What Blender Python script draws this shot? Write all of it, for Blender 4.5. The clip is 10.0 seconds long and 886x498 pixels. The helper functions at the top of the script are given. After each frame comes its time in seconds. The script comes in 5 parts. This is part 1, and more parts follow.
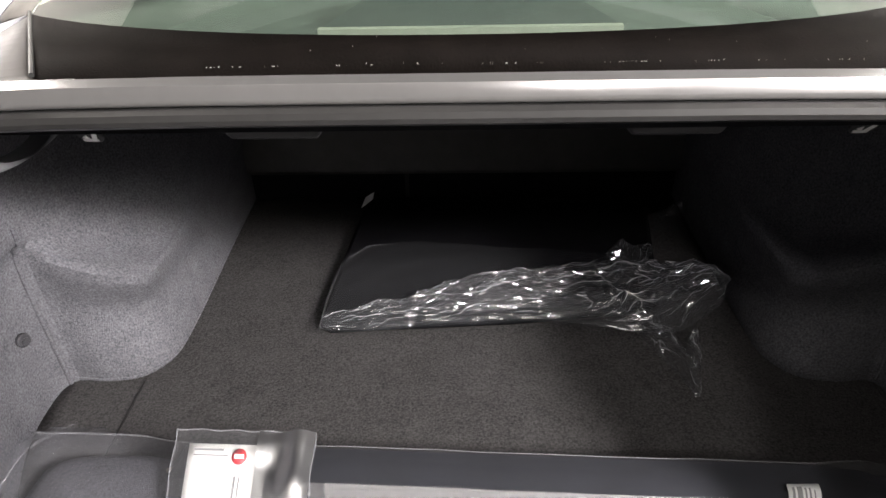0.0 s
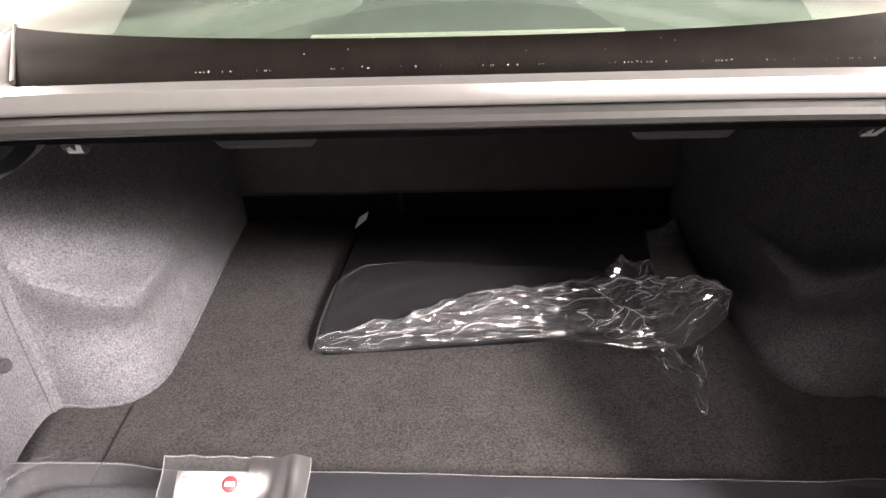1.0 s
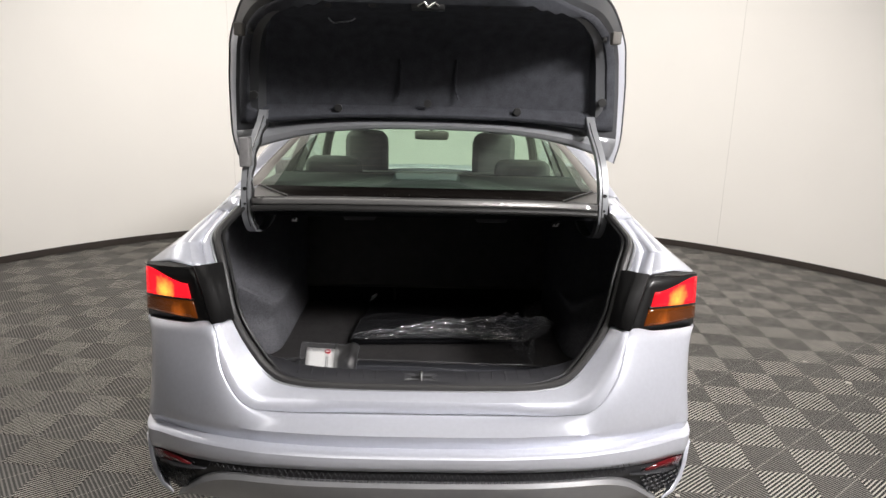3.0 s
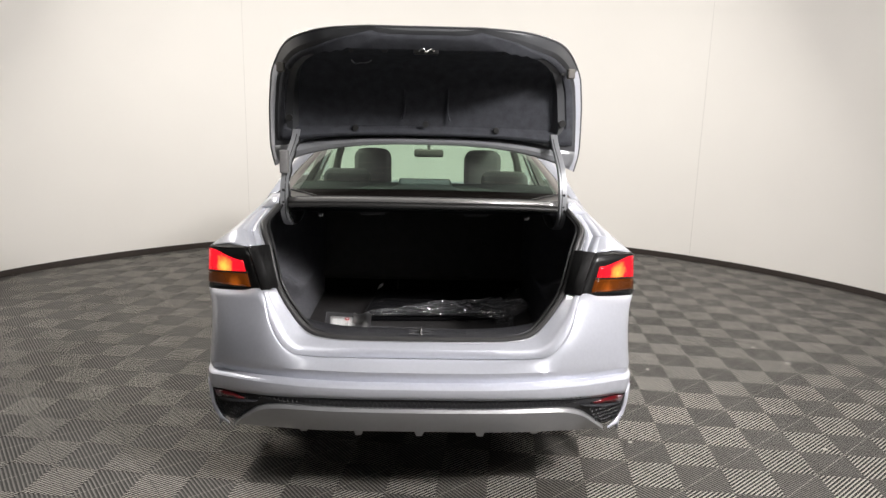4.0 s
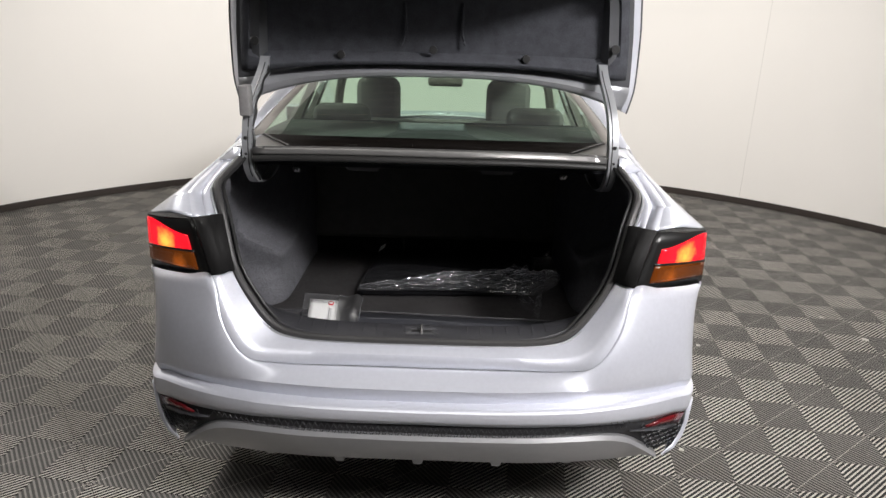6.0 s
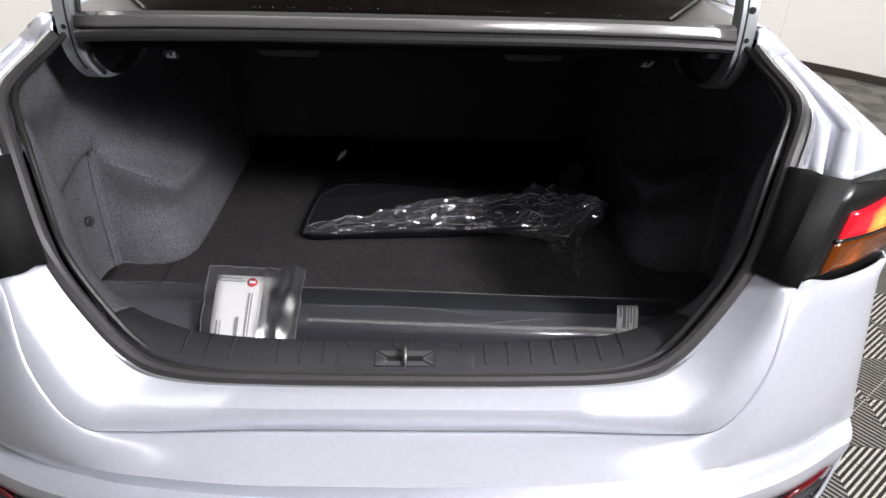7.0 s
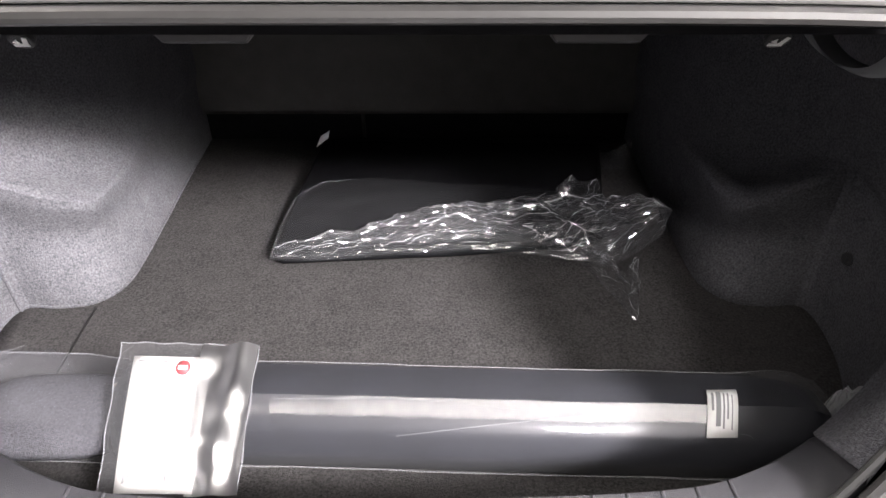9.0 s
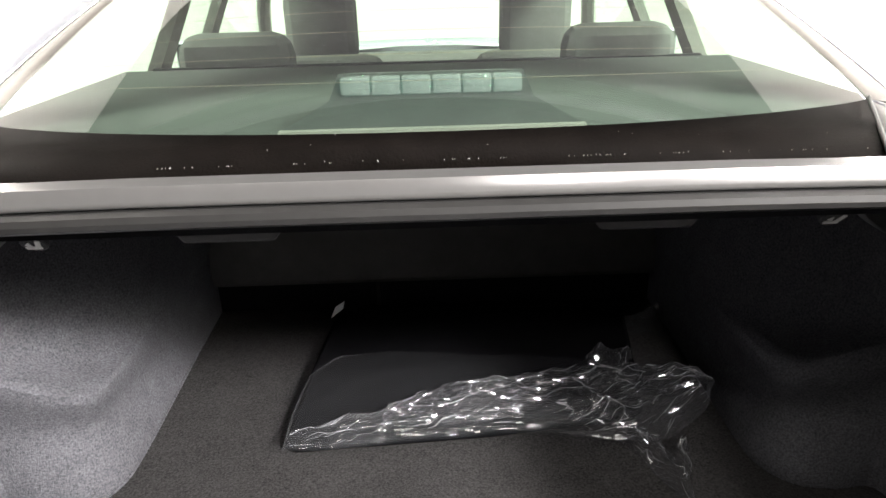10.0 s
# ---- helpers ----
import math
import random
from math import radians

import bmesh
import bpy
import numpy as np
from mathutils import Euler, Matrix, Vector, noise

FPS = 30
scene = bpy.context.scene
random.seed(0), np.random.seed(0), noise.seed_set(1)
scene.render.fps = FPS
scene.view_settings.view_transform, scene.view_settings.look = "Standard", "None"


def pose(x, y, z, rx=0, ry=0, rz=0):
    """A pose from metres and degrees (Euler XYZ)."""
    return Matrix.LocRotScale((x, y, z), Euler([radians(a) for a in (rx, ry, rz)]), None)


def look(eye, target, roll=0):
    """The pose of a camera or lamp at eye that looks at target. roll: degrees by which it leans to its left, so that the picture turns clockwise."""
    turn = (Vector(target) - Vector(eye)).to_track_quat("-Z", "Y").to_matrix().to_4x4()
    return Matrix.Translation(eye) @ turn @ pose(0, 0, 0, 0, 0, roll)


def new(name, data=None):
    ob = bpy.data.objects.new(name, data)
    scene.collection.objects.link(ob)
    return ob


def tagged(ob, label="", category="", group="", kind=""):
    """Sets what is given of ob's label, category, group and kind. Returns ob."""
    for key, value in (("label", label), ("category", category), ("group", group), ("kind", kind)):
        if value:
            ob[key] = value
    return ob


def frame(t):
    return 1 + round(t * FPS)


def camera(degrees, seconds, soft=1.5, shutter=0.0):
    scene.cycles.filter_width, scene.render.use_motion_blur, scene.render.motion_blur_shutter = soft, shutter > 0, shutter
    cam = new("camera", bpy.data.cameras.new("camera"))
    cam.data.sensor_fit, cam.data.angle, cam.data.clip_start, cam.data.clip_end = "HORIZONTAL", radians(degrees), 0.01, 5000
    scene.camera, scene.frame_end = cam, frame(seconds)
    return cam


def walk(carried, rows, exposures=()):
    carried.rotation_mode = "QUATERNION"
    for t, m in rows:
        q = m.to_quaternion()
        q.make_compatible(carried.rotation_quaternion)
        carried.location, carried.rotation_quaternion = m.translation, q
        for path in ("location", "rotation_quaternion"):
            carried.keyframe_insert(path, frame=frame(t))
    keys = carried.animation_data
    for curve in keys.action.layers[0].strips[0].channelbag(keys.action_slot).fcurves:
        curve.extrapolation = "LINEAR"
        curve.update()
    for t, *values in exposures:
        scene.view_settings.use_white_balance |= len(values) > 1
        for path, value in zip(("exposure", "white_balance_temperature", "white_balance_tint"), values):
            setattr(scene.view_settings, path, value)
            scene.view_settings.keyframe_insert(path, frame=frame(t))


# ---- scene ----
cam = camera(67.7, 10.0)
PATH = [
    (0, (-0.017, -0.006, 1.464), (-0.062, 1.653, 0.347), -1.3),
    (0.5, (-0.025, 0.048, 1.444), (-0.079, 1.728, 0.36), -2.0),
    (1, (-0.027, 0.011, 1.432), (-0.047, 1.713, 0.382), -1.5),
    (1.2, (0.0, -0.066, 1.458), (-0.033, 1.651, 0.433), -1.5),
    (1.5, (0.038, -0.272, 1.479), (-0.013, 1.5, 0.552), -0.9),
    (1.8, (0.054, -0.524, 1.517), (-0.013, 1.319, 0.744), 0.0),
    (2, (0.036, -0.689, 1.523), (-0.035, 1.185, 0.828), -0.0),
    (2.2, (0.009, -0.87, 1.539), (-0.036, 1.034, 0.928), -0.0),
    (2.5, (0.012, -1.129, 1.588), (0.007, 0.799, 1.057), 0.4),
    (2.7, (0.038, -1.31, 1.598), (0.049, 0.627, 1.1), 0.9),
    (3.8, (-0.034, -2.159, 1.618), (0.038, -0.208, 1.182), 1.5),
    (4, (0.026, -2.235, 1.604), (0.068, -0.277, 1.197), 1.3),
    (4.5, (0.063, -2.29, 1.64), (0.087, -0.336, 1.213), 1.2),
    (5, (0.103, -2.219, 1.62), (0.081, -0.261, 1.213), 1.5),
    (5.2, (0.114, -2.128, 1.625), (0.072, -0.174, 1.2), 1.5),
    (6.3, (0.043, -1.235, 1.602), (0.035, 0.633, 0.888), 1.5),
    (6.5, (0.015, -1.014, 1.58), (0.037, 0.832, 0.81), 1.2),
    (7, (0.034, -0.568, 1.484), (0.086, 1.146, 0.454), 1.6),
    (7.2, (0.048, -0.425, 1.483), (0.108, 1.244, 0.382), 2.4),
    (7.5, (0.045, -0.249, 1.447), (0.075, 1.349, 0.245), 1.5),
    (8, (0.002, -0.101, 1.437), (0.021, 1.397, 0.112), -0.2),
    (8.2, (0.01, -0.088, 1.439), (0.036, 1.392, 0.094), -0.1),
    (8.5, (0.026, -0.084, 1.436), (0.059, 1.394, 0.09), 0.3),
    (9, (0.039, -0.071, 1.419), (0.066, 1.529, 0.218), 0.3),
    (9.2, (0.038, -0.031, 1.404), (0.048, 1.653, 0.325), -0.0),
    (9.5, (0.012, 0.042, 1.415), (0.025, 1.813, 0.485), -0.6),
    (9.7, (0.007, 0.07, 1.427), (0.004, 1.873, 0.562), -1.5),
    (10, (-0.004, 0.025, 1.433), (0.025, 1.847, 0.609), -1.5),
]
EXPOSURES = [
    (0.0, 0.95, 6650, 12), (0.3, 1.6, 7100, 17), (1.2, 1.9, 7100, 17), (1.5, 1.75, 6900, 15), (1.9, 0.95, 6800, 14), (2.5, -0.25, 6550, 11), (4.0, -0.4, 6500, 10), (5.0, -0.4, 6500, 10), (6.5, -0.42, 6350, 11),
    (7.0, -0.15, 6250, 12), (7.6, 1.12, 6250, 12), (8.3, 1.7, 6350, 12), (9.2, 1.85, 6600, 14), (9.6, 1.45, 6600, 11), (10.0, 1.1, 6600, 10)]
walk(cam, [(t, look(eye, target, roll)) for t, eye, target, roll in PATH], EXPOSURES)

# ---- light ----
world = bpy.data.worlds.new("world")
world.use_nodes = True
world.node_tree.nodes["Background"].inputs[0].default_value = (1.0, 0.97, 0.93, 1)
world.node_tree.nodes["Background"].inputs[1].default_value = 0.02
scene.world = world


def area_light(name, eye, target, sx, sy, watts, colour=(1, 0.96, 0.9)):
    data = bpy.data.lights.new(name, "AREA")
    data.shape, data.size, data.size_y, data.energy, data.color = "RECTANGLE", sx, sy, watts, colour
    ob = new(name, data)
    ob.matrix_world = look(eye, target)
    return tagged(ob, "unseen softbox lamp placed high in the booth", "lamp", "studio lamps")


# unseen lamps: two over the cabin added to wash the walls across the booth, one over the boot, a softbox behind the car
# on its right, two small lamps behind
area_light("ceiling_lamp", (2.5, 2.2, 3.5), (-3.9, 4.2, 0.2), 1.5, 1.5, 300)
area_light("ceiling_lamp", (-2.5, 2.2, 3.5), (3.9, 4.2, 0.2), 1.5, 1.5, 300)
area_light("ceiling_lamp", (0.12, -0.9, 3.4), (0.12, 0.1, 0.6), 3.4, 0.45, 18)
area_light("ceiling_lamp", (2.6, -1.8, 3.5), (0.0, 0.8, 0.7), 0.75, 0.75, 470, (1.0, 0.97, 0.96))
# two small lamps added for glints and fill
area_light("ceiling_lamp", (0.9, -2.2, 3.45), (0.0, 0.9, 0.7), 0.4, 0.4, 32, (1.0, 0.97, 0.96))
area_light("ceiling_lamp", (3.2, -1.6, 2.7), (0.8, 0.3, 0.6), 0.4, 0.4, 30)


# ---- materials ----
def material(name, colour, rough=0.5, metal=0.0, noise_scale=0.0, vary=0.0, bump=0.0, bump_scale=200.0, coat=0.0, spec=0.5, mix_broad=1.0):
    """A principled material whose colour varies at a broad and a fine scale, with fine relief."""
    m = bpy.data.materials.new(name)
    m.use_nodes = True
    nt = m.node_tree
    b = nt.nodes["Principled BSDF"]
    b.inputs["Base Color"].default_value = (*colour, 1)
    b.inputs["Roughness"].default_value = rough
    b.inputs["Metallic"].default_value = metal
    b.inputs["Specular IOR Level"].default_value = spec
    if coat:
        b.inputs["Coat Weight"].default_value = coat
        b.inputs["Coat Roughness"].default_value = 0.06
    co = nt.nodes.new("ShaderNodeTexCoord")
    if vary:
        broad, fine = nt.nodes.new("ShaderNodeTexNoise"), nt.nodes.new("ShaderNodeTexNoise")
        broad.inputs["Scale"].default_value, fine.inputs["Scale"].default_value = noise_scale / 12, noise_scale
        broad.inputs["Detail"].default_value = 3
        add = nt.nodes.new("ShaderNodeMath")
        add.operation = "ADD"
        nt.links.new(co.outputs["Object"], broad.inputs["Vector"])
        nt.links.new(co.outputs["Object"], fine.inputs["Vector"])
        soft = nt.nodes.new("ShaderNodeMath")
        soft.operation = "MULTIPLY_ADD"
        soft.inputs[1].default_value, soft.inputs[2].default_value = mix_broad, 0.5 - 0.5 * mix_broad
        nt.links.new(broad.outputs[0], soft.inputs[0])
        nt.links.new(soft.outputs[0], add.inputs[0])
        nt.links.new(fine.outputs[0], add.inputs[1])
        ramp = nt.nodes.new("ShaderNodeMapRange")
        ramp.inputs["From Min"].default_value, ramp.inputs["From Max"].default_value = 0.6, 1.4
        ramp.inputs["To Min"].default_value, ramp.inputs["To Max"].default_value = 1 - vary, 1 + vary
        nt.links.new(add.outputs[0], ramp.inputs["Value"])
        mul = nt.nodes.new("ShaderNodeVectorMath")
        mul.operation = "SCALE"
        mul.inputs[0].default_value = colour
        nt.links.new(ramp.outputs[0], mul.inputs["Scale"])
        nt.links.new(mul.outputs[0], b.inputs["Base Color"])
    if bump:
        n = nt.nodes.new("ShaderNodeTexNoise")
        n.inputs["Scale"].default_value, n.inputs["Detail"].default_value = bump_scale, 2
        nt.links.new(co.outputs["Object"], n.inputs["Vector"])
        bu = nt.nodes.new("ShaderNodeBump")
        bu.inputs["Strength"].default_value, bu.inputs["Distance"].default_value = bump, 0.002
        nt.links.new(n.outputs[0], bu.inputs["Height"])
        nt.links.new(bu.outputs[0], b.inputs["Normal"])
    return m


def film(name, tint=(1, 1, 1), rough=0.08, crinkle=0.0, scale=30.0, haze=0.0, sheen=0.05):
    """Clear sheet: light passes straight, the gloss follows Fresnel; haze is a little white scatter."""
    m = bpy.data.materials.new(name)
    m.use_nodes = True
    nt = m.node_tree
    nt.nodes.clear()
    out, mix = nt.nodes.new("ShaderNodeOutputMaterial"), nt.nodes.new("ShaderNodeMixShader")
    tr, gl, fr = nt.nodes.new("ShaderNodeBsdfTransparent"), nt.nodes.new("ShaderNodeBsdfGlossy"), nt.nodes.new("ShaderNodeLayerWeight")
    power, gloss = nt.nodes.new("ShaderNodeMath"), nt.nodes.new("ShaderNodeMath")
    power.operation, gloss.operation = "POWER", "MULTIPLY_ADD"
    power.inputs[1].default_value, gloss.inputs[1].default_value, gloss.inputs[2].default_value = 4.5, 0.9, sheen
    fr.inputs["Blend"].default_value = 0.5
    nt.links.new(fr.outputs["Facing"], power.inputs[0])
    nt.links.new(power.outputs[0], gloss.inputs[0])
    tr.inputs["Color"].default_value = (*tint, 1)
    gl.inputs["Roughness"].default_value = rough
    under = tr.outputs[0]
    if haze:
        df, mh = nt.nodes.new("ShaderNodeBsdfDiffuse"), nt.nodes.new("ShaderNodeMixShader")
        df.inputs["Color"].default_value = (0.75, 0.76, 0.8, 1)
        mh.inputs["Fac"].default_value = haze
        nt.links.new(tr.outputs[0], mh.inputs[1])
        nt.links.new(df.outputs[0], mh.inputs[2])
        under = mh.outputs[0]
    nt.links.new(gloss.outputs[0], mix.inputs["Fac"])
    nt.links.new(under, mix.inputs[1])
    nt.links.new(gl.outputs[0], mix.inputs[2])
    nt.links.new(mix.outputs[0], out.inputs["Surface"])
    if crinkle:
        co, n, bu = nt.nodes.new("ShaderNodeTexCoord"), nt.nodes.new("ShaderNodeTexNoise"), nt.nodes.new("ShaderNodeBump")
        n.inputs["Scale"].default_value, n.inputs["Detail"].default_value, n.inputs["Distortion"].default_value = scale, 4, 1.5
        bu.inputs["Strength"].default_value, bu.inputs["Distance"].default_value = crinkle, 0.01
        nt.links.new(co.outputs["Object"], n.inputs["Vector"])
        nt.links.new(n.outputs[0], bu.inputs["Height"])
        nt.links.new(bu.outputs[0], gl.inputs["Normal"])
        nt.links.new(bu.outputs[0], fr.inputs["Normal"])
    return m


PAINT = material("silver_paint", (0.63, 0.645, 0.715), 0.32, 0.42, 900, 0.05, coat=0.6)
# two darker copies of the silver: shade under the lid put into the colour
PAINT_SHADED = material("silver_paint_shaded", (0.40, 0.41, 0.43), 0.38, 0.6, 300, 0.08)
LID_SHADED = material("shaded_lid_paint", (0.075, 0.077, 0.083), 0.45, 0.3, 300, 0.08)
DAMPER = material("dark_grey_rubber", (0.18, 0.175, 0.175), 0.6, 0, 80, 0.15)
RAILGREY = material("glossy_silver_rail", (0.20, 0.197, 0.194), 0.20, 0.6, 40, 0.06)
VALANCE = material("satin_grey_paint", (0.36, 0.36, 0.37), 0.35, 0.5, 500, 0.05, coat=0.4)
PLASTIC = material("grained_black_plastic", (0.0304, 0.0304, 0.0344), 0.45, 0, 120, 0.15, 0.5, 900)
SATIN = material("satin_black_plastic", (0.02, 0.02, 0.022), 0.35, 0, 60, 0.1)
GLOSS = material("gloss_black", (0.010, 0.010, 0.010), 0.3, 0, 20, 0.2)
GARNISH = material("dull_black_plastic", (0.008, 0.0078, 0.0078), 0.6, 0, 90, 0.15, 0.4, 900, spec=0.2)
BAND = material("black_ceramic_border", (0.005, 0.004, 0.0035), 0.7, 0, 25, 0.4, 0.4, 300, spec=0.03)
RAMP = material("dark_grey_plastic", (0.075, 0.075, 0.08), 0.4, 0, 90, 0.1)
RUBBER = material("black_rubber", (0.012, 0.012, 0.012), 0.45, 0, 80, 0.2)
SEAL = material("grey_rubber", (0.022, 0.0215, 0.021), 0.36, 0, 60, 0.2)
STRIP = material("dark_grey_weatherstrip", (0.035, 0.034, 0.034), 0.5, 0, 80, 0.2)
CARPET = material("grey_trunk_felt", (0.112, 0.112, 0.124), 0.95, 0, 260, 0.75, 1.0, 500, spec=0.15, mix_broad=0.25)
MAT = material("dark_floor_carpet", (0.042, 0.040, 0.0405), 0.95, 0, 260, 0.85, 0.9, 450, spec=0.1, mix_broad=0.25)
LINER = material("black_lid_felt", (0.052, 0.054, 0.062), 0.95, 0, 300, 0.3, 0.7, 500, spec=0.1)
DARKCARPET = material("black_seatback_felt", (0.011, 0.011, 0.0125), 1.0, 0, 300, 0.3, spec=0.05)
BLACKMAT = material("black_car_mat", (0.007, 0.007, 0.008), 0.9, 0, 300, 0.3, 0.6, 500, spec=0.05)
FELTEND = material("grey_felt", (0.075, 0.075, 0.085), 0.95, 0, 260, 0.5, 0.9, 500, spec=0.1, mix_broad=0.25)
GREYFILM = material("dark_grey_panel", (0.009, 0.010, 0.015), 0.38, 0, 14, 0.35)
STEEL = material("bright_steel", (0.75, 0.75, 0.74), 0.22, 1.0, 60, 0.1)
DULLSTEEL = material("dull_steel", (0.14, 0.14, 0.14), 0.5, 1.0, 60, 0.1)
WHITE = material("white_paper", (0.8, 0.8, 0.79), 0.6, 0, 30, 0.03)
INK = material("grey_print", (0.24, 0.24, 0.25), 0.6)
REDINK = material("red_print", (0.55, 0.03, 0.04), 0.5)
ICON = material("white_icon", (0.85, 0.85, 0.85), 0.4)
SEATCLOTH = material("charcoal_seat_cloth", (0.085, 0.083, 0.08), 0.9, 0, 300, 0.2, 0.4, 500)
TRIM = material("grey_cabin_trim", (0.15, 0.14, 0.127), 0.7, 0, 100, 0.1)
COWL = material("grey_cowl_paint", (0.085, 0.08, 0.078), 0.35, 0.2, 60, 0.1)
HEADLINER = material("pale_headliner", (0.45, 0.43, 0.4), 0.9, 0, 100, 0.08)
SHELF = material("parcel_shelf_cloth", (0.016, 0.02, 0.018), 0.85, 0, 300, 0.3)
GLASS = film("tinted_glass", (0.66, 0.87, 0.70), 0.02, haze=0.018, sheen=0.04)
SIDEGLASS = film("side_glass", (0.88, 0.95, 0.91), 0.02)
BAG = film("clear_bag_film", (0.92, 0.92, 0.93), 0.10, 0.0, 42, 0.026, 0.11)
SHEET = film("smooth_bag_film", (0.93, 0.93, 0.94), 0.12, 0.15, 9, 0.016, 0.03)
SLEEVE = film("clear_sleeve_film", (0.96, 0.96, 0.97), 0.09, 0.06, 7, 0.035)
POUCH = film("clear_pouch_film", (0.97, 0.97, 0.97), 0.12, 0.2, 14, 0.04)
FOIL = film("shiny_pouch_film", (0.9, 0.9, 0.9), 0.33, 0.0, 14, 0.02, 0.5)
# half white scatter, so highlights on folded film are in the colour
GLINT_CREASE = film("glinting_crease", (0.95, 0.95, 0.96), 0.2, haze=0.5, sheen=0.3)
HEM = film("welded_film_edge", (0.95, 0.95, 0.96), 0.2, haze=0.11)


def lamp_lens(name, bulb, dark, hot, reach, strength):
    """A lens lit from behind by one bulb: the glow falls off with the distance from it."""
    m = material(name, tuple(0.4 * c for c in dark), 0.15, coat=0.25)
    nt = m.node_tree
    b = nt.nodes["Principled BSDF"]
    co, ab, dist = nt.nodes.new("ShaderNodeTexCoord"), nt.nodes.new("ShaderNodeVectorMath"), nt.nodes.new("ShaderNodeVectorMath")
    ab.operation, dist.operation = "ABSOLUTE", "DISTANCE"
    dist.inputs[1].default_value = bulb
    nt.links.new(co.outputs["Object"], ab.inputs[0])
    nt.links.new(ab.outputs[0], dist.inputs[0])
    wob, add = nt.nodes.new("ShaderNodeTexNoise"), nt.nodes.new("ShaderNodeMath")
    wob.inputs["Scale"].default_value = 45
    nt.links.new(co.outputs["Object"], wob.inputs["Vector"])
    add.operation = "MULTIPLY_ADD"
    add.inputs[1].default_value = 0.035
    nt.links.new(wob.outputs[0], add.inputs[0])
    nt.links.new(dist.outputs["Value"], add.inputs[2])
    ramp = nt.nodes.new("ShaderNodeValToRGB")
    scale = nt.nodes.new("ShaderNodeMath")
    scale.operation = "DIVIDE"
    scale.inputs[1].default_value = reach
    nt.links.new(add.outputs[0], scale.inputs[0])
    nt.links.new(scale.outputs[0], ramp.inputs[0])
    els = ramp.color_ramp.elements
    els[0].position, els[0].color = 0.16, (*hot, 1)
    els[1].position, els[1].color = 1.0, tuple(0.45 * c for c in dark) + (1,)
    mid = els.new(0.42)
    mid.color = (*dark, 1)
    nt.links.new(ramp.outputs[0], b.inputs["Emission Color"])
    b.inputs["Emission Strength"].default_value = strength
    return m


RED = lamp_lens("red_lens_lit", (0.812, 0.404, 0.968), (0.85, 0.010, 0.022), (1.0, 0.50, 0.07), 0.16, 1.9)
AMBER = lamp_lens("amber_lens", (0.76, 0.375, 0.90), (0.18, 0.042, 0.004), (0.8, 0.18, 0.015), 0.14, 0.62)
REFLECT = material("red_reflector", (0.11, 0.006, 0.009), 0.15, coat=0.8)
HEATER = material("brown_heating_line", (0.22, 0.17, 0.12), 0.6)
DIRT = material("pale_dirt", (0.22, 0.215, 0.20), 0.85)
LED = film("clear_lamp_lens", (0.70, 0.92, 0.90), 0.2, 0.9, 90, 0.16)
WALL = material("white_booth_wall", (0.78, 0.755, 0.72), 0.6, 0, 1.2, 0.025)
# surfaces out of view, dark to hold back bounced light and reflections
CEILING = material("dark_unseen_ceiling", (0.10, 0.10, 0.10), 0.8, 0, 2, 0.1)
DARK_REAR = material("dark_rear_screen", (0.04, 0.04, 0.04), 0.9, 0, 20, 0.2)
BASE = material("dark_brown_base", (0.03, 0.022, 0.018), 0.5, 0, 8, 0.2)
TYRE = material("tyre_rubber", (0.02, 0.02, 0.02), 0.7, 0, 60, 0.2)


def tile_material(name, colour, rough):
    """Grey vinyl, each tile a shade of its own, with scuffs and dirt over many tiles."""
    m = material(name, colour, rough)
    nt = m.node_tree
    b = nt.nodes["Principled BSDF"]
    info, geo = nt.nodes.new("ShaderNodeObjectInfo"), nt.nodes.new("ShaderNodeNewGeometry")
    broad, fine = nt.nodes.new("ShaderNodeTexNoise"), nt.nodes.new("ShaderNodeTexNoise")
    broad.inputs["Scale"].default_value, broad.inputs["Detail"].default_value = 1.3, 6
    fine.inputs["Scale"].default_value, fine.inputs["Detail"].default_value = 38, 4
    value = None
    for out, gain, base_ in ((info.outputs["Random"], 0.12, 0.94), (broad.outputs[0], 0.7, 0.65), (fine.outputs[0], 0.5, 0.75)):
        n = nt.nodes.new("ShaderNodeMath")
        n.operation = "MULTIPLY_ADD"
        n.inputs[1].default_value, n.inputs[2].default_value = gain, base_
        nt.links.new(out, n.inputs[0])
        if value is None:
            value = n.outputs[0]
        else:
            mm = nt.nodes.new("ShaderNodeMath")
            mm.operation = "MULTIPLY"
            nt.links.new(value, mm.inputs[0])
            nt.links.new(n.outputs[0], mm.inputs[1])
            value = mm.outputs[0]
    for t in (broad, fine):
        nt.links.new(geo.outputs["Position"], t.inputs["Vector"])
    mul = nt.nodes.new("ShaderNodeVectorMath")
    mul.operation = "SCALE"
    mul.inputs[0].default_value = colour
    nt.links.new(value, mul.inputs["Scale"])
    nt.links.new(mul.outputs[0], b.inputs["Base Color"])
    return m


# lit and shaded tones of one tile, and shade painted into its grooves
TILE_LIT, TILE_SHADED, TILE_DIM_SHADE = tile_material("lit_ribbed_tile", (0.37, 0.35, 0.315), 0.5), tile_material("shaded_ribbed_tile", (0.15, 0.142, 0.13), 0.5), tile_material("dim_groove_shade", (0.045, 0.043, 0.04), 0.7)
TILE_DEEP_SHADE = tile_material("deep_groove_shade", (0.010, 0.0095, 0.009), 0.8)


# ---- mesh helpers ----
def thing(name, at, label, category, group="", kind=""):
    ob = new(name)
    ob.location = at
    ob.empty_display_size = 0.1
    return tagged(ob, label, category, group, kind)


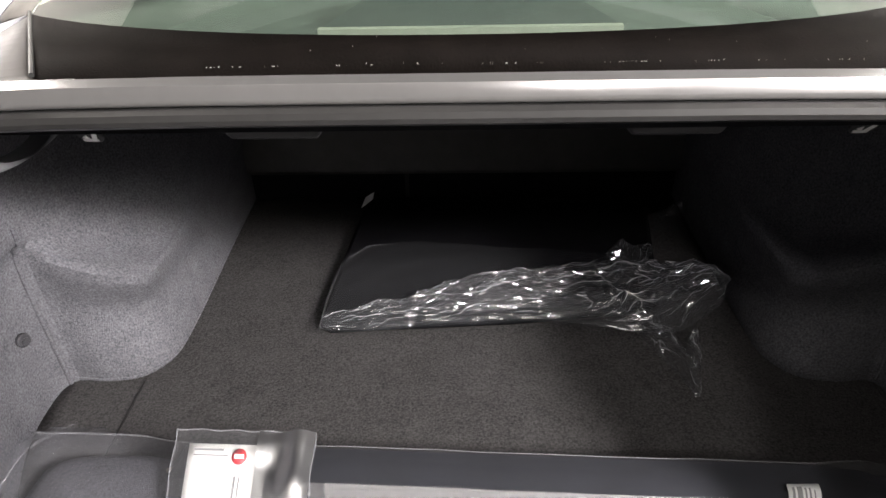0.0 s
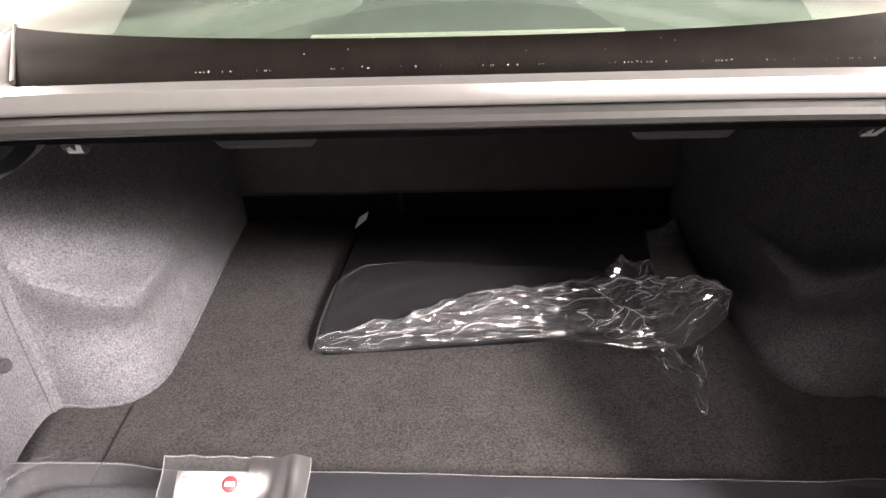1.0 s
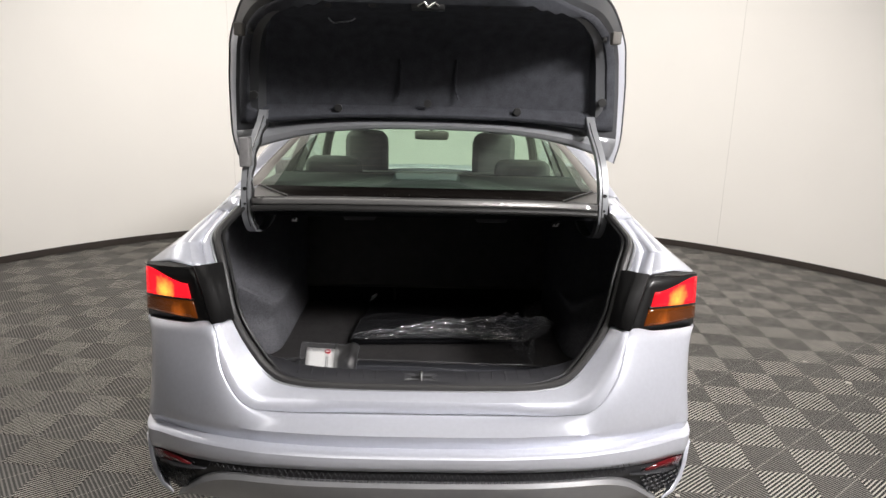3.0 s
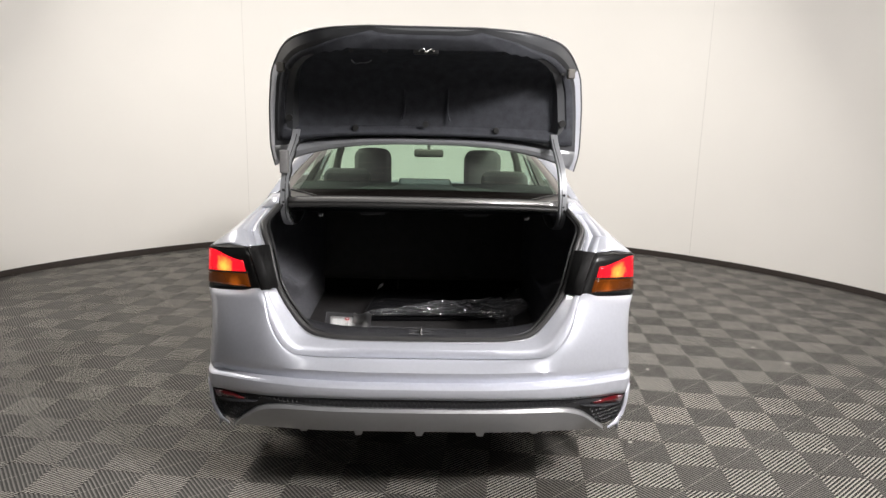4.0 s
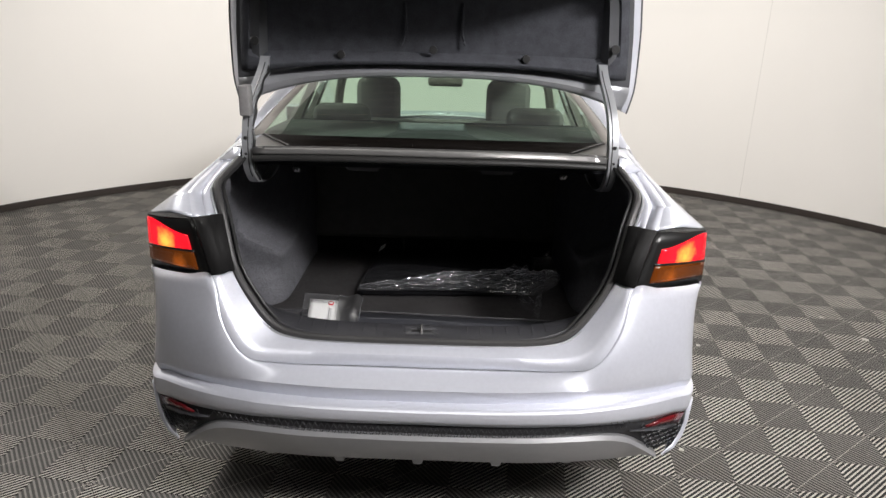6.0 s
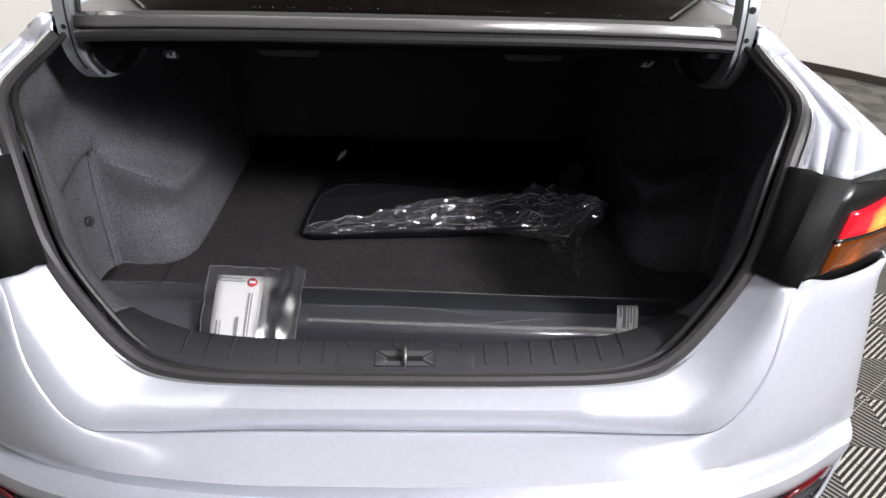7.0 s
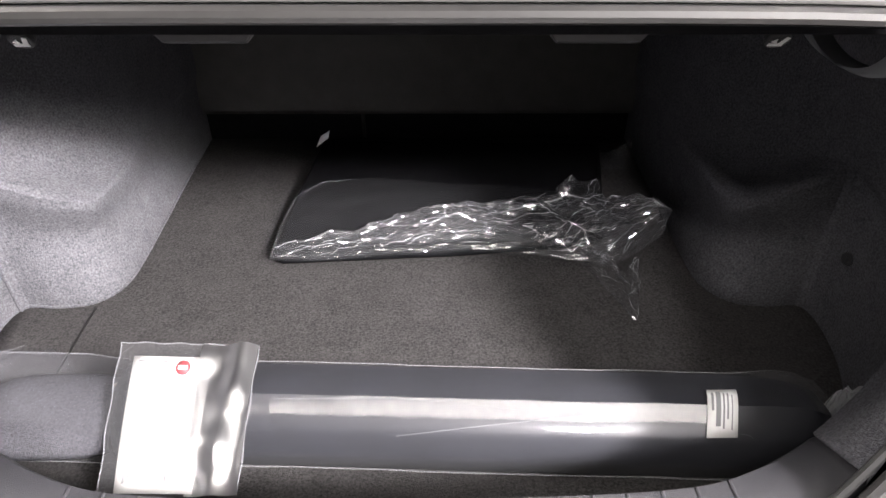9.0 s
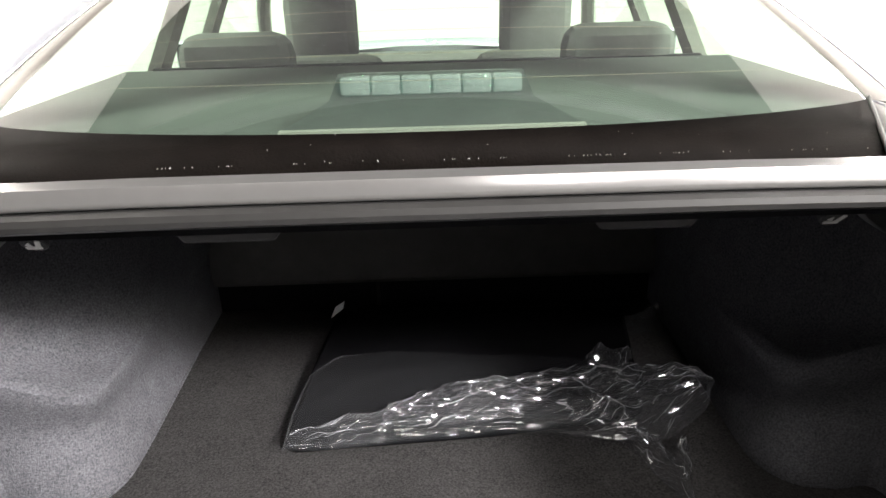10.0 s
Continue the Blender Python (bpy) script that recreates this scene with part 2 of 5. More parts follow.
def part(name, bm, mat, parent=None, label="", smooth=True, thick=0.0, bevel=0.0, offset=-1.0):
    """Links a bmesh, given in world places, as one mesh object under its thing or part."""
    mesh = bpy.data.meshes.new(name)
    bmesh.ops.recalc_face_normals(bm, faces=bm.faces)
    bm.to_mesh(mesh)
    bm.free()
    for f in mesh.polygons:
        f.use_smooth = smooth
    if smooth:
        mesh.set_sharp_from_angle(angle=radians(26))
    ob = new(name, mesh)
    mesh.materials.append(mat)
    if parent is not None:
        ob.parent = parent
        if parent.type == "EMPTY":
            ob.matrix_parent_inverse = Matrix.Translation(-Vector(parent.location))
    if thick:
        mod = ob.modifiers.new("shell", "SOLIDIFY")
        mod.thickness, mod.offset = thick, offset
    if bevel:
        mod = ob.modifiers.new("edge", "BEVEL")
        mod.width, mod.segments, mod.limit_method = bevel, 2, "ANGLE"
    return tagged(ob, label)


def curve_points(ctrl, per=4):
    """Uniform Catmull-Rom through the control points."""
    p = [Vector(c) for c in ctrl]
    out = []
    for i in range(len(p) - 1):
        a, b, c, d = p[max(i - 1, 0)], p[i], p[i + 1], p[min(i + 2, len(p) - 1)]
        for k in range(per):
            t = k / per
            out.append(0.5 * (2 * b + (c - a) * t + (2 * a - 5 * b + 4 * c - d) * t * t + (3 * b - a - 3 * c + d) * t ** 3))
    out.append(p[-1])
    return out


def sym(half):
    """A row from left to right out of its right half, which starts at the centre."""
    return [Vector((-v.x, v.y, v.z)) for v in reversed(half)][:-1] + list(half)


def flip(row):
    return [Vector((-v.x, v.y, v.z)) for v in row]


def loft(rows, bm=None, closed=False):
    bm = bm or bmesh.new()
    grid = [[bm.verts.new(v) for v in row] for row in rows]
    for a, b in zip(grid, grid[1:] + (grid[:1] if closed else [])):
        for i in range(len(a) - 1):
            bm.faces.new((a[i], a[i + 1], b[i + 1], b[i]))
    return bm


def tube(points, r, bm=None, sides=8, cap=True, squash=1.0):
    bm = bm or bmesh.new()
    rings, last = [], Vector((0, 0, 1))
    for i, p in enumerate(points):
        d = (points[min(i + 1, len(points) - 1)] - points[max(i - 1, 0)]).normalized()
        side = d.cross(last if abs(d.dot(last)) < 0.95 else Vector((0, 1, 0))).normalized()
        up = side.cross(d)
        rr = r[i] if isinstance(r, (list, tuple)) else r
        rings.append([bm.verts.new(p + rr * (math.cos(a) * side + squash * math.sin(a) * up)) for a in (2 * math.pi * k / sides for k in range(sides))])
    for a, b in zip(rings, rings[1:]):
        for k in range(sides):
            bm.faces.new((a[k], a[(k + 1) % sides], b[(k + 1) % sides], b[k]))
    if cap:
        bm.faces.new(rings[0])
        bm.faces.new(list(reversed(rings[-1])))
    return bm


def box(lo, hi, bm=None, m=None):
    bm = bm or bmesh.new()
    v = [bm.verts.new((m or Matrix()) @ Vector((x, y, z))) for z in (lo[2], hi[2]) for y in (lo[1], hi[1]) for x in (lo[0], hi[0])]
    for f in ((0, 2, 3, 1), (4, 5, 7, 6), (0, 1, 5, 4), (1, 3, 7, 5), (3, 2, 6, 7), (2, 0, 4, 6)):
        bm.faces.new([v[k] for k in f])
    return bm


def disc(centre, axis, r, depth, bm=None, sides=20):
    a = Vector(axis).normalized()
    c = Vector(centre)
    return tube([c, c + a * depth], r, bm, sides)


def prism(outline, shift, bm=None):
    """A flat outline given depth along shift."""
    bm = bm or bmesh.new()
    a = [bm.verts.new(Vector(p)) for p in outline]
    b = [bm.verts.new(Vector(p) + Vector(shift)) for p in outline]
    bm.faces.new(a)
    bm.faces.new(list(reversed(b)))
    for i in range(len(a)):
        j = (i + 1) % len(a)
        bm.faces.new((a[i], b[i], b[j], a[j]))
    return bm


def rounded_box(lo, hi, r, bm=None, seg=3):
    bm = bm or bmesh.new()
    tmp = box(lo, hi)
    bmesh.ops.bevel(tmp, geom=list(tmp.edges), offset=r, segments=seg, profile=0.5, affect="EDGES")
    mesh = bpy.data.meshes.new("tmp")
    tmp.to_mesh(mesh)
    tmp.free()
    bm.from_mesh(mesh)
    bpy.data.meshes.remove(mesh)
    return bm


def step(a, b, t):
    t = min(max((t - a) / (b - a), 0), 1)
    return t * t * (3 - 2 * t)


# ---- the booth ----
CX, CY, RADIUS, HIGH = 0.05, 1.5, 4.62, 3.6


def arc_wall(r, z0, z1, thick, a0, a1, n=72):
    """A standing wall along an arc, from one angle to the other."""
    def row(rr, z):
        return [Vector((CX + rr * math.cos(a0 + (a1 - a0) * k / n), CY + rr * math.sin(a0 + (a1 - a0) * k / n), z)) for k in range(n + 1)]
    bm = loft([row(r, z0), row(r, z1), row(r + thick, z1), row(r + thick, z0)], closed=True)
    bmesh.ops.holes_fill(bm, edges=[e for e in bm.edges if e.is_boundary])
    return bm


def ring_wall(r, z0, z1, thick, n=96):
    bm = bmesh.new()
    rings = []
    for rr, z in ((r, z0), (r, z1), (r + thick, z1), (r + thick, z0)):
        rings.append([bm.verts.new((CX + rr * math.cos(2 * math.pi * k / n), CY + rr * math.sin(2 * math.pi * k / n), z)) for k in range(n)])
    for a, b in zip(rings, rings[1:] + rings[:1]):
        for k in range(n):
            bm.faces.new((a[k], a[(k + 1) % n], b[(k + 1) % n], b[k]))
    return bm


OPEN = radians(2)
wall = tagged(part("wall_round", arc_wall(RADIUS, 0, HIGH, 0.12, OPEN, math.pi - OPEN), WALL), "curved white painted wall of a photo booth", "wall", kind="structure")
# added unseen screen: keeps light from bouncing into the boot from behind
rear = tagged(part("wall_rear", arc_wall(RADIUS, 0, HIGH, 0.12, math.pi - OPEN + 0.002, 2 * math.pi + OPEN - 0.002), DARK_REAR), "unseen dark screen closing the booth, cuts bounced light", "wall", kind="structure")
base = tagged(part("baseboard", arc_wall(RADIUS - 0.018, 0.004, 0.064, 0.016, OPEN, math.pi - OPEN), BASE), "dark brown strip along the foot of the curved wall", "baseboard", kind="structure")
# unseen too; its dark grey weakens reflections in the rear glass
ceil = tagged(part("ceiling", ring_wall(0.01, HIGH, HIGH + 0.1, RADIUS + 0.1), CEILING, smooth=False), "unseen ceiling over the booth, kept dark to cut bounced light", "ceiling", kind="structure")
ground = tagged(part("floor", ring_wall(0.01, -0.1, -0.008, RADIUS + 0.1), BASE, smooth=False), "grey ribbed interlocking tile floor laid in a chequer", "floor", kind="structure")
# joints between the wall's boards
for ang in (50.5, 118.0, 172.0):
    a = radians(ang)
    m = Matrix.Translation((CX + (RADIUS - 0.001) * math.cos(a), CY + (RADIUS - 0.001) * math.sin(a), 0)) @ Matrix.Rotation(a, 4, "Z")
    part("wall_joint", box((-0.0006, -0.001, 0.08), (0.002, 0.001, HIGH), None, m), HEADLINER, wall, smooth=False)
# ---- the car ----
car = thing("car", (0, 2.4, 0), "silver four-door saloon car with its boot lid wide open", "car")

FRONT = [(0.90, 4.05), (0.80, 4.45), (0.45, 4.72), (0.0, 4.80)]


def half_row(rear, side_z, width=0.92, push=0.0):
    """Rear part as given, then along the flank and round the nose."""
    flank = [(width - 0.003, 0.80, side_z), (width, 1.5, side_z), (width, 3.3, side_z)]
    return [Vector(p) for p in rear] + [Vector(p) for p in flank] + [Vector((x * (width / 0.92), y, side_z)) for x, y in FRONT]


XS = (0.0, 0.25, 0.44, 0.51, 0.57, 0.64, 0.72, 0.80, 0.865, 0.900)


def lower_row(y0, zs, side_z, width, grow=0.0):
    """A line across the bumper whose height falls towards the corner as given at the places of XS."""
    return half_row([(x + grow * (x / 0.9) ** 6, y0 + 0.225 * (x / 0.863) ** 3.2 + (0.10 if x > 0.89 else 0), z) for x, z in zip(XS, zs)], side_z, width)


M_ROW = lower_row(0.112, (0.526, 0.524, 0.519, 0.514, 0.509, 0.502, 0.493, 0.484, 0.476, 0.47), 0.46, 0.915)
J_ROW = lower_row(0.104, (0.556, 0.555, 0.551, 0.547, 0.543, 0.538, 0.530, 0.520, 0.512, 0.508), 0.50, 0.924)
K_ROW = lower_row(0.105, (0.569, 0.569, 0.567, 0.566, 0.564, 0.560, 0.554, 0.546, 0.538, 0.534), 0.525, 0.925)
K2_ROW = lower_row(0.114, (0.576, 0.576, 0.574, 0.573, 0.571, 0.567, 0.561, 0.552, 0.543, 0.539), 0.530, 0.924)
N_ROW = lower_row(0.142, (0.583, 0.583, 0.582, 0.581, 0.579, 0.575, 0.568, 0.559, 0.548, 0.544), 0.536, 0.919)
U_ROW = lower_row(0.128, (0.628, 0.628, 0.626, 0.624, 0.620, 0.613, 0.603, 0.591, 0.578, 0.574), 0.57, 0.915)
OUTER = [(0, 0.23, 0.648), (0.25, 0.229, 0.649), (0.44, 0.212, 0.660), (0.523, 0.200, 0.690), (0.59, 0.238, 0.780), (0.632, 0.302, 0.896)]
LAMP_LOW = [(0.72, 0.345, 0.884), (0.80, 0.395, 0.872), (0.87, 0.448, 0.862), (0.902, 0.500, 0.857)]
T_ROW = half_row(OUTER + LAMP_LOW, 0.88, 0.915)
rows = [curve_points(r, 5) for r in (M_ROW, J_ROW, K_ROW, K2_ROW, N_ROW, U_ROW)]
fine = [rows[0]]
for a, b in zip(rows, rows[1:]):
    fine += [[p.lerp(q, k / 2) for p, q in zip(a, b)] for k in (1, 2)]
# the skin between the ledge and the fold below the lamps, relaxed and then bowed outwards
SPAN = 9
low, top = rows[-1], curve_points(T_ROW, 5)
skin = [[p.lerp(q, k / SPAN) for p, q in zip(low, top)] for k in range(SPAN + 1)]
for _ in range(60):
    skin = [skin[0]] + [[r[i] if i in (0, len(r) - 1) else 0.25 * (skin[k - 1][i] + skin[k + 1][i] + r[i - 1] + r[i + 1]) for i, r in [(i, skin[k]) for i in range(len(low))]] for k in range(1, SPAN)] + [skin[-1]]
for k in range(1, SPAN):
    for i, p in enumerate(skin[k]):
        f = 4 * k / SPAN * (1 - k / SPAN)
        g = min(max((p.x - 0.42) / 0.22, 0), 1) * min(max((1.2 - p.y) / 0.8, 0), 1)
        p += Vector((0.35, -0.94, 0)) * 0.020 * f * g * g * (3 - 2 * g)
fine += skin[1:]
bm = loft([sym(r) for r in fine])
WHEELS = [(1.28, 0.335), (4.02, 0.335)]


def cut_arches(bm, r=0.375):
    doomed = [f for f in bm.faces if abs(f.calc_center_median().x) > 0.6 and any((f.calc_center_median().yz - Vector(w)).length < r for w in WHEELS)]
    bmesh.ops.delete(bm, geom=doomed, context="FACES")


bumper = part("rear_bumper", bm, PAINT, car, "silver painted bumper and lower flanks", thick=0.004)

# lower flanks
S0 = [Vector((0.905, 0.50, 0.43)), Vector((0.913, 0.8, 0.46))] + [Vector((0.915, 0.8 + 0.09 * k, 0.46)) for k in range(1, 38)]
S1 = [Vector((v.x - 0.015, v.y, 0.22)) for v in S0]
for side in (1, -1):
    rr = [[p.lerp(q, k / 8) for p, q in zip(S0, S1)] for k in range(9)]
    rr = rr if side > 0 else [flip(r) for r in rr]
    bm = loft(rr)
    cut_arches(bm)
    part("side_skirt", bm, PAINT, car, thick=0.004)

# stepped gutter round the opening
INNER = [(0, 0.248, 0.677), (0.25, 0.247, 0.678), (0.43, 0.246, 0.688), (0.505, 0.252, 0.712), (0.565, 0.285, 0.795), (0.618, 0.328, 0.900)]
EDGE = [(0, 0.285, 0.696), (0.22, 0.286, 0.697), (0.38, 0.289, 0.705), (0.465, 0.302, 0.735), (0.54, 0.334, 0.815), (0.588, 0.362, 0.892)]
UNDER = [(x * 0.985, y + 0.012, z - 0.03) for x, y, z in EDGE]
gutter = [curve_points(T_ROW, 5)[:26]] + [curve_points([Vector(p) for p in r], 5) for r in (INNER, EDGE, UNDER)]
part("boot_gutter", loft([sym(r) for r in gutter]), PAINT, car, "silver painted step below the boot opening", thick=0.003)

# shoulders above the lamps, running to the rear pillars
SHOULDER = [(0.876, 0.462, 1.043), (0.845, 0.52, 1.070), (0.815, 0.64, 1.098), (0.790, 0.80, 1.122), (0.768, 1.0, 1.175), (0.765, 1.3, 1.16), (0.785, 2.0, 1.04), (0.80, 3.3, 1.00)]
FLANK_T = [(0.903, 0.500, 0.857), (0.912, 0.62, 0.87), (0.915, 0.75, 0.88), (0.915, 0.95, 0.88), (0.915, 1.2, 0.88), (0.915, 1.5, 0.88), (0.915, 2.2, 0.88), (0.915, 3.3, 0.88)]
FLANK_M = [(0.893, 0.478, 0.955), (0.893, 0.58, 0.98), (0.890, 0.72, 0.99), (0.885, 0.92, 1.0), (0.880, 1.15, 1.01), (0.880, 1.45, 1.0), (0.88, 2.1, 0.97), (0.88, 3.3, 0.955)]
# the crease beside the gutter turns sharply a hand's width above the lamp
DECK = [(0.702, 0.366, 1.060), (0.729, 0.430, 1.109), (0.736, 0.450, 1.121), (0.737, 0.585, 1.145), (0.727, 0.70, 1.172), (0.712, 0.95, 1.205)]
VALLEY = [(0.666, 0.388, 1.051), (0.700, 0.455, 1.097), (0.708, 0.482, 1.111), (0.707, 0.566, 1.139), (0.700, 0.68, 1.169)]
LIP = [(0.650, 0.425, 1.046), (0.675, 0.468, 1.100), (0.684, 0.512, 1.124), (0.676, 0.57, 1.144), (0.662, 0.645, 1.172)]
SHELF_EDGE = [SHOULDER[0], (0.862, 0.4835, 1.055)] + SHOULDER[1:5]
for side in (1, -1):
    def s(rows_):
        rr = [curve_points([Vector(p) for p in r], 4) for r in rows_]
        return loft(rr if side > 0 else [flip(r) for r in rr])
    part("quarter_panel", s([FLANK_T, FLANK_M, SHOULDER]), PAINT, car, thick=0.003)
    part("deck_shoulder", s([SHELF_EDGE, [tuple(0.5 * (a + b) + (0.009 if i == 2 else 0) for i, (a, b) in enumerate(zip(p, q))) for p, q in zip(SHELF_EDGE, DECK)], DECK]), PAINT, car, thick=0.003)
    part("hinge_gutter", s([DECK[:5], VALLEY]), PAINT, car, "silver painted gutter beside the opening", thick=0.003)
    part("gutter_wall", s([VALLEY, [tuple(0.5 * (a + b) + (0.003 if i == 2 else 0) for i, (a, b) in enumerate(zip(p, q))) for p, q in zip(VALLEY, LIP)], LIP]), PAINT, car, thick=0.003)
    part("gutter_end", s([[(0.636, 0.646, 1.176), (0.662, 0.645, 1.170), (0.70, 0.679, 1.167), (0.7275, 0.70, 1.171)], [(0.636, 0.662, 1.222), (0.66, 0.671, 1.217), (0.696, 0.681, 1.193), (0.7275, 0.701, 1.173)]]), PAINT, car, thick=0.002)
    part("deck_flank", s([[(0.727, 0.70, 1.172), (0.721, 0.81, 1.186), (0.713, 0.93, 1.203), (0.716, 0.985, 1.200)], [(0.695, 0.68, 1.194), (0.70, 0.80, 1.198), (0.704, 0.93, 1.202), (0.714, 0.985, 1.199)]]), PAINT, car, thick=0.002)

# rail under the rear glass
RAIL = [(0.675, 1.226), (0.662, 1.2335), (0.648, 1.229), (0.640, 1.216), (0.639, 1.210)]
rows = []
for y, z in RAIL:
    half = [Vector((x, y + 0.006 * (x / 0.66) ** 2, z - 0.012 * (x / 0.66) ** 4)) for x in (0, 0.15, 0.3, 0.45, 0.55, 0.592)]
    rows.append(sym(half))
part("rear_rail", loft(rows), RAILGREY, car, "silver rail between boot opening and rear glass", thick=0.004)
lip = [Vector((x, 0.640 + 0.006 * (x / 0.66) ** 2, 1.197 - 0.012 * (x / 0.66) ** 4)) for x in (0, 0.15, 0.3, 0.45, 0.55, 0.59)]
part("rail_seal", tube(sym(lip), 0.011, sides=10), SEAL, car, "grey rubber seal under the rail")
part("rail_gap", tube([v + Vector((0, 0.006, 0.0115)) for v in sym(lip)], 0.004, sides=6), RUBBER, car)

# weatherstrip, up both sides of the opening with an angular upper corner
SEAL_PATH = [Vector(p) for p in EDGE] + [Vector(p) for p in ((0.613, 0.393, 0.97), (0.636, 0.428, 1.045), (0.662, 0.470, 1.098), (0.671, 0.505, 1.122), (0.666, 0.545, 1.138), (0.655, 0.60, 1.156), (0.642, 0.648, 1.178))]


def beside_opening(dx, dy, dz):
    return sym(curve_points([v + Vector((dx * min(1, v.x * 3), dy, dz)) for v in SEAL_PATH], 5))


part("weatherstrip", tube(beside_opening(-0.004, 0.005, 0.008), 0.0125, sides=10), STRIP, car, "dark grey rubber weatherstrip round the boot opening")
part("weatherstrip_lip", tube(beside_opening(-0.020, 0.022, 0.010), 0.006, sides=8), RUBBER, car)
part("opening_flange", tube(beside_opening(0.012, -0.003, 0.002), 0.0045, sides=6), PAINT_SHADED, car, "silver flange round the boot opening, toned down as shaded")

# black sill trim with ribs and the latch recess
TRIM_A = [(0, 0.298, 0.713), (0.22, 0.299, 0.714), (0.36, 0.304, 0.722), (0.45, 0.322, 0.748), (0.51, 0.350, 0.79), (0.55, 0.378, 0.85), (0.568, 0.394, 0.888)]
TRIM_C = [(0, 0.367, 0.722), (0.207, 0.369, 0.724), (0.348, 0.375, 0.731), (0.433, 0.396, 0.739), (0.508, 0.432, 0.747), (0.56, 0.465, 0.759), (0.612, 0.50, 0.79)]
TRIM_D = [(0, 0.425, 0.60), (0.22, 0.427, 0.60), (0.38, 0.437, 0.60), (0.48, 0.462, 0.60), (0.57, 0.50, 0.61), (0.64, 0.54, 0.62), (0.69, 0.575, 0.63)]
TRIM_E = [(x * 1.01, y + 0.015, 0.524) for x, y, z in TRIM_D]
ROW_A, ROW_C, ROW_D, ROW_E = [curve_points([Vector(p) for p in r], 6) for r in (TRIM_A, TRIM_C, TRIM_D, TRIM_E)]
TOP_ROWS = []
for k in range(7):
    t = k / 6
    TOP_ROWS.append([a.lerp(b, t) + Vector((0, 0, 0.004 * math.sin(math.pi * t))) for a, b in zip(ROW_A, ROW_C)])
drop = [b + Vector((0, 0.006, -0.012)) for b in ROW_C]
# the trim is cut off near the corner; there the felt of the side lining takes over
CUT = 25
sill = part("sill_trim", loft([sym(r[:CUT]) for r in [[v + Vector((0, -0.006, -0.010)) for v in ROW_A]] + TOP_ROWS + [drop, ROW_D, ROW_E]]), PLASTIC, car, "grained black plastic sill trim with raised ribs", thick=0.003, offset=1.0)


def trim_at(x, k, lift=0.0):
    """A place on the trim's top, k from 0 (outer edge) to 1 (inner edge)."""
    def at(row):
        for p, q in zip(row, row[1:]):
            if p.x <= abs(x) <= q.x:
                return p.lerp(q, (abs(x) - p.x) / max(q.x - p.x, 1e-6))
        return row[-1]
    f = k * 6
    i = min(int(f), 5)
    p = at(TOP_ROWS[i]).lerp(at(TOP_ROWS[i + 1]), f - i)
    return Vector((x, p.y, p.z)) + Vector((0, 0.35, 0.94)) * lift


for k in range(-10, 10):
    x = 0.0405 * (k + 0.5)
    long_rib = abs(x) > 0.13
    k0 = 0.20 if long_rib else 0.80
    part("rib", tube([trim_at(x, k0 + (0.99 - k0) * f, 0.0024) for f in (0, 0.25, 0.5, 0.75, 1.0)], 0.0029, sides=8), PLASTIC, sill)
plate = []
for j in range(15):
    k = 0.02 + 0.72 * j / 14
    w = 0.136 - 0.030 * max(0, (j - 9) / 5) ** 2
    row = []
    for i in range(49):
        x = -w + 2 * w * i / 48
        # the edges run softly out into the trim
        rise = step(0, 0.022, w - abs(x)) * step(0, 0.12, 0.74 - k)
        row.append(trim_at(x, k, -0.0010 + 0.0065 * rise))
    plate.append(row)
plate_part = part("latch_plate", loft(plate), PLASTIC, sill, "raised plate round the latch")
W0, W1 = 0.052, 0.030
frame_pts = [trim_at(x, k, 0.0065) for x, k in ((-W0, 0.10), (W0, 0.10), (W0, 0.58), (-W0, 0.58), (-W0, 0.10))]
part("latch_frame", tube(frame_pts, 0.0013, sides=6, cap=False), PLASTIC, plate_part)
outer = [trim_at(x, k, 0.0062) for x, k in ((-W0, 0.10), (W0, 0.10), (W0, 0.58), (-W0, 0.58))]
inner = [trim_at(x, k, 0.0058) for x, k in ((-W1, 0.28), (W1, 0.28), (W1, 0.36), (-W1, 0.36))]
for i in range(4):
    j = (i + 1) % 4
    m = bmesh.new()
    m.faces.new([m.verts.new(v) for v in (outer[i], outer[j], inner[j].lerp(outer[j], 0.06), inner[i].lerp(outer[i], 0.06))])
    part("latch_ramp", m, RAMP, plate_part, smooth=False)
# black slab and lines stand in for the shade inside the latch recess
part("latch_well_shade", prism([trim_at(x, k, 0.0061) for x, k in ((-W1 - 0.002, 0.25), (W1 + 0.002, 0.25), (W1 + 0.002, 0.40), (-W1 - 0.002, 0.40))], (0, 0, -0.0005)), RUBBER, plate_part, smooth=False)
for i in range(4):
    part("latch_crease_shade", tube([outer[i], inner[i]], 0.0014, sides=5), RUBBER, plate_part)
part("striker", tube(curve_points([trim_at(0, 0.14, 0.0), trim_at(0, 0.16, 0.018), trim_at(0, 0.30, 0.022), trim_at(0, 0.46, 0.018), trim_at(0, 0.48, 0.0)], 4), 0.0042), DULLSTEEL, sill, "dull steel latch striker")

# boot floor and linings
bm = bmesh.new()
NX, NY = 40, 32
grid = [[bm.verts.new((-0.80 + 1.6 * i / NX, 0.43 + 1.24 * j / NY, 0.525 + 0.003 * noise.noise(Vector((i * 0.3, j * 0.3, 0))))) for i in range(NX + 1)] for j in range(NY + 1)]
for j in range(NY):
    for i in range(NX):
        bm.faces.new((grid[j][i], grid[j][i + 1], grid[j + 1][i + 1], grid[j + 1][i]))
part("boot_floor", bm, MAT, car, "dark brown-grey carpet on the boot floor", thick=0.012)
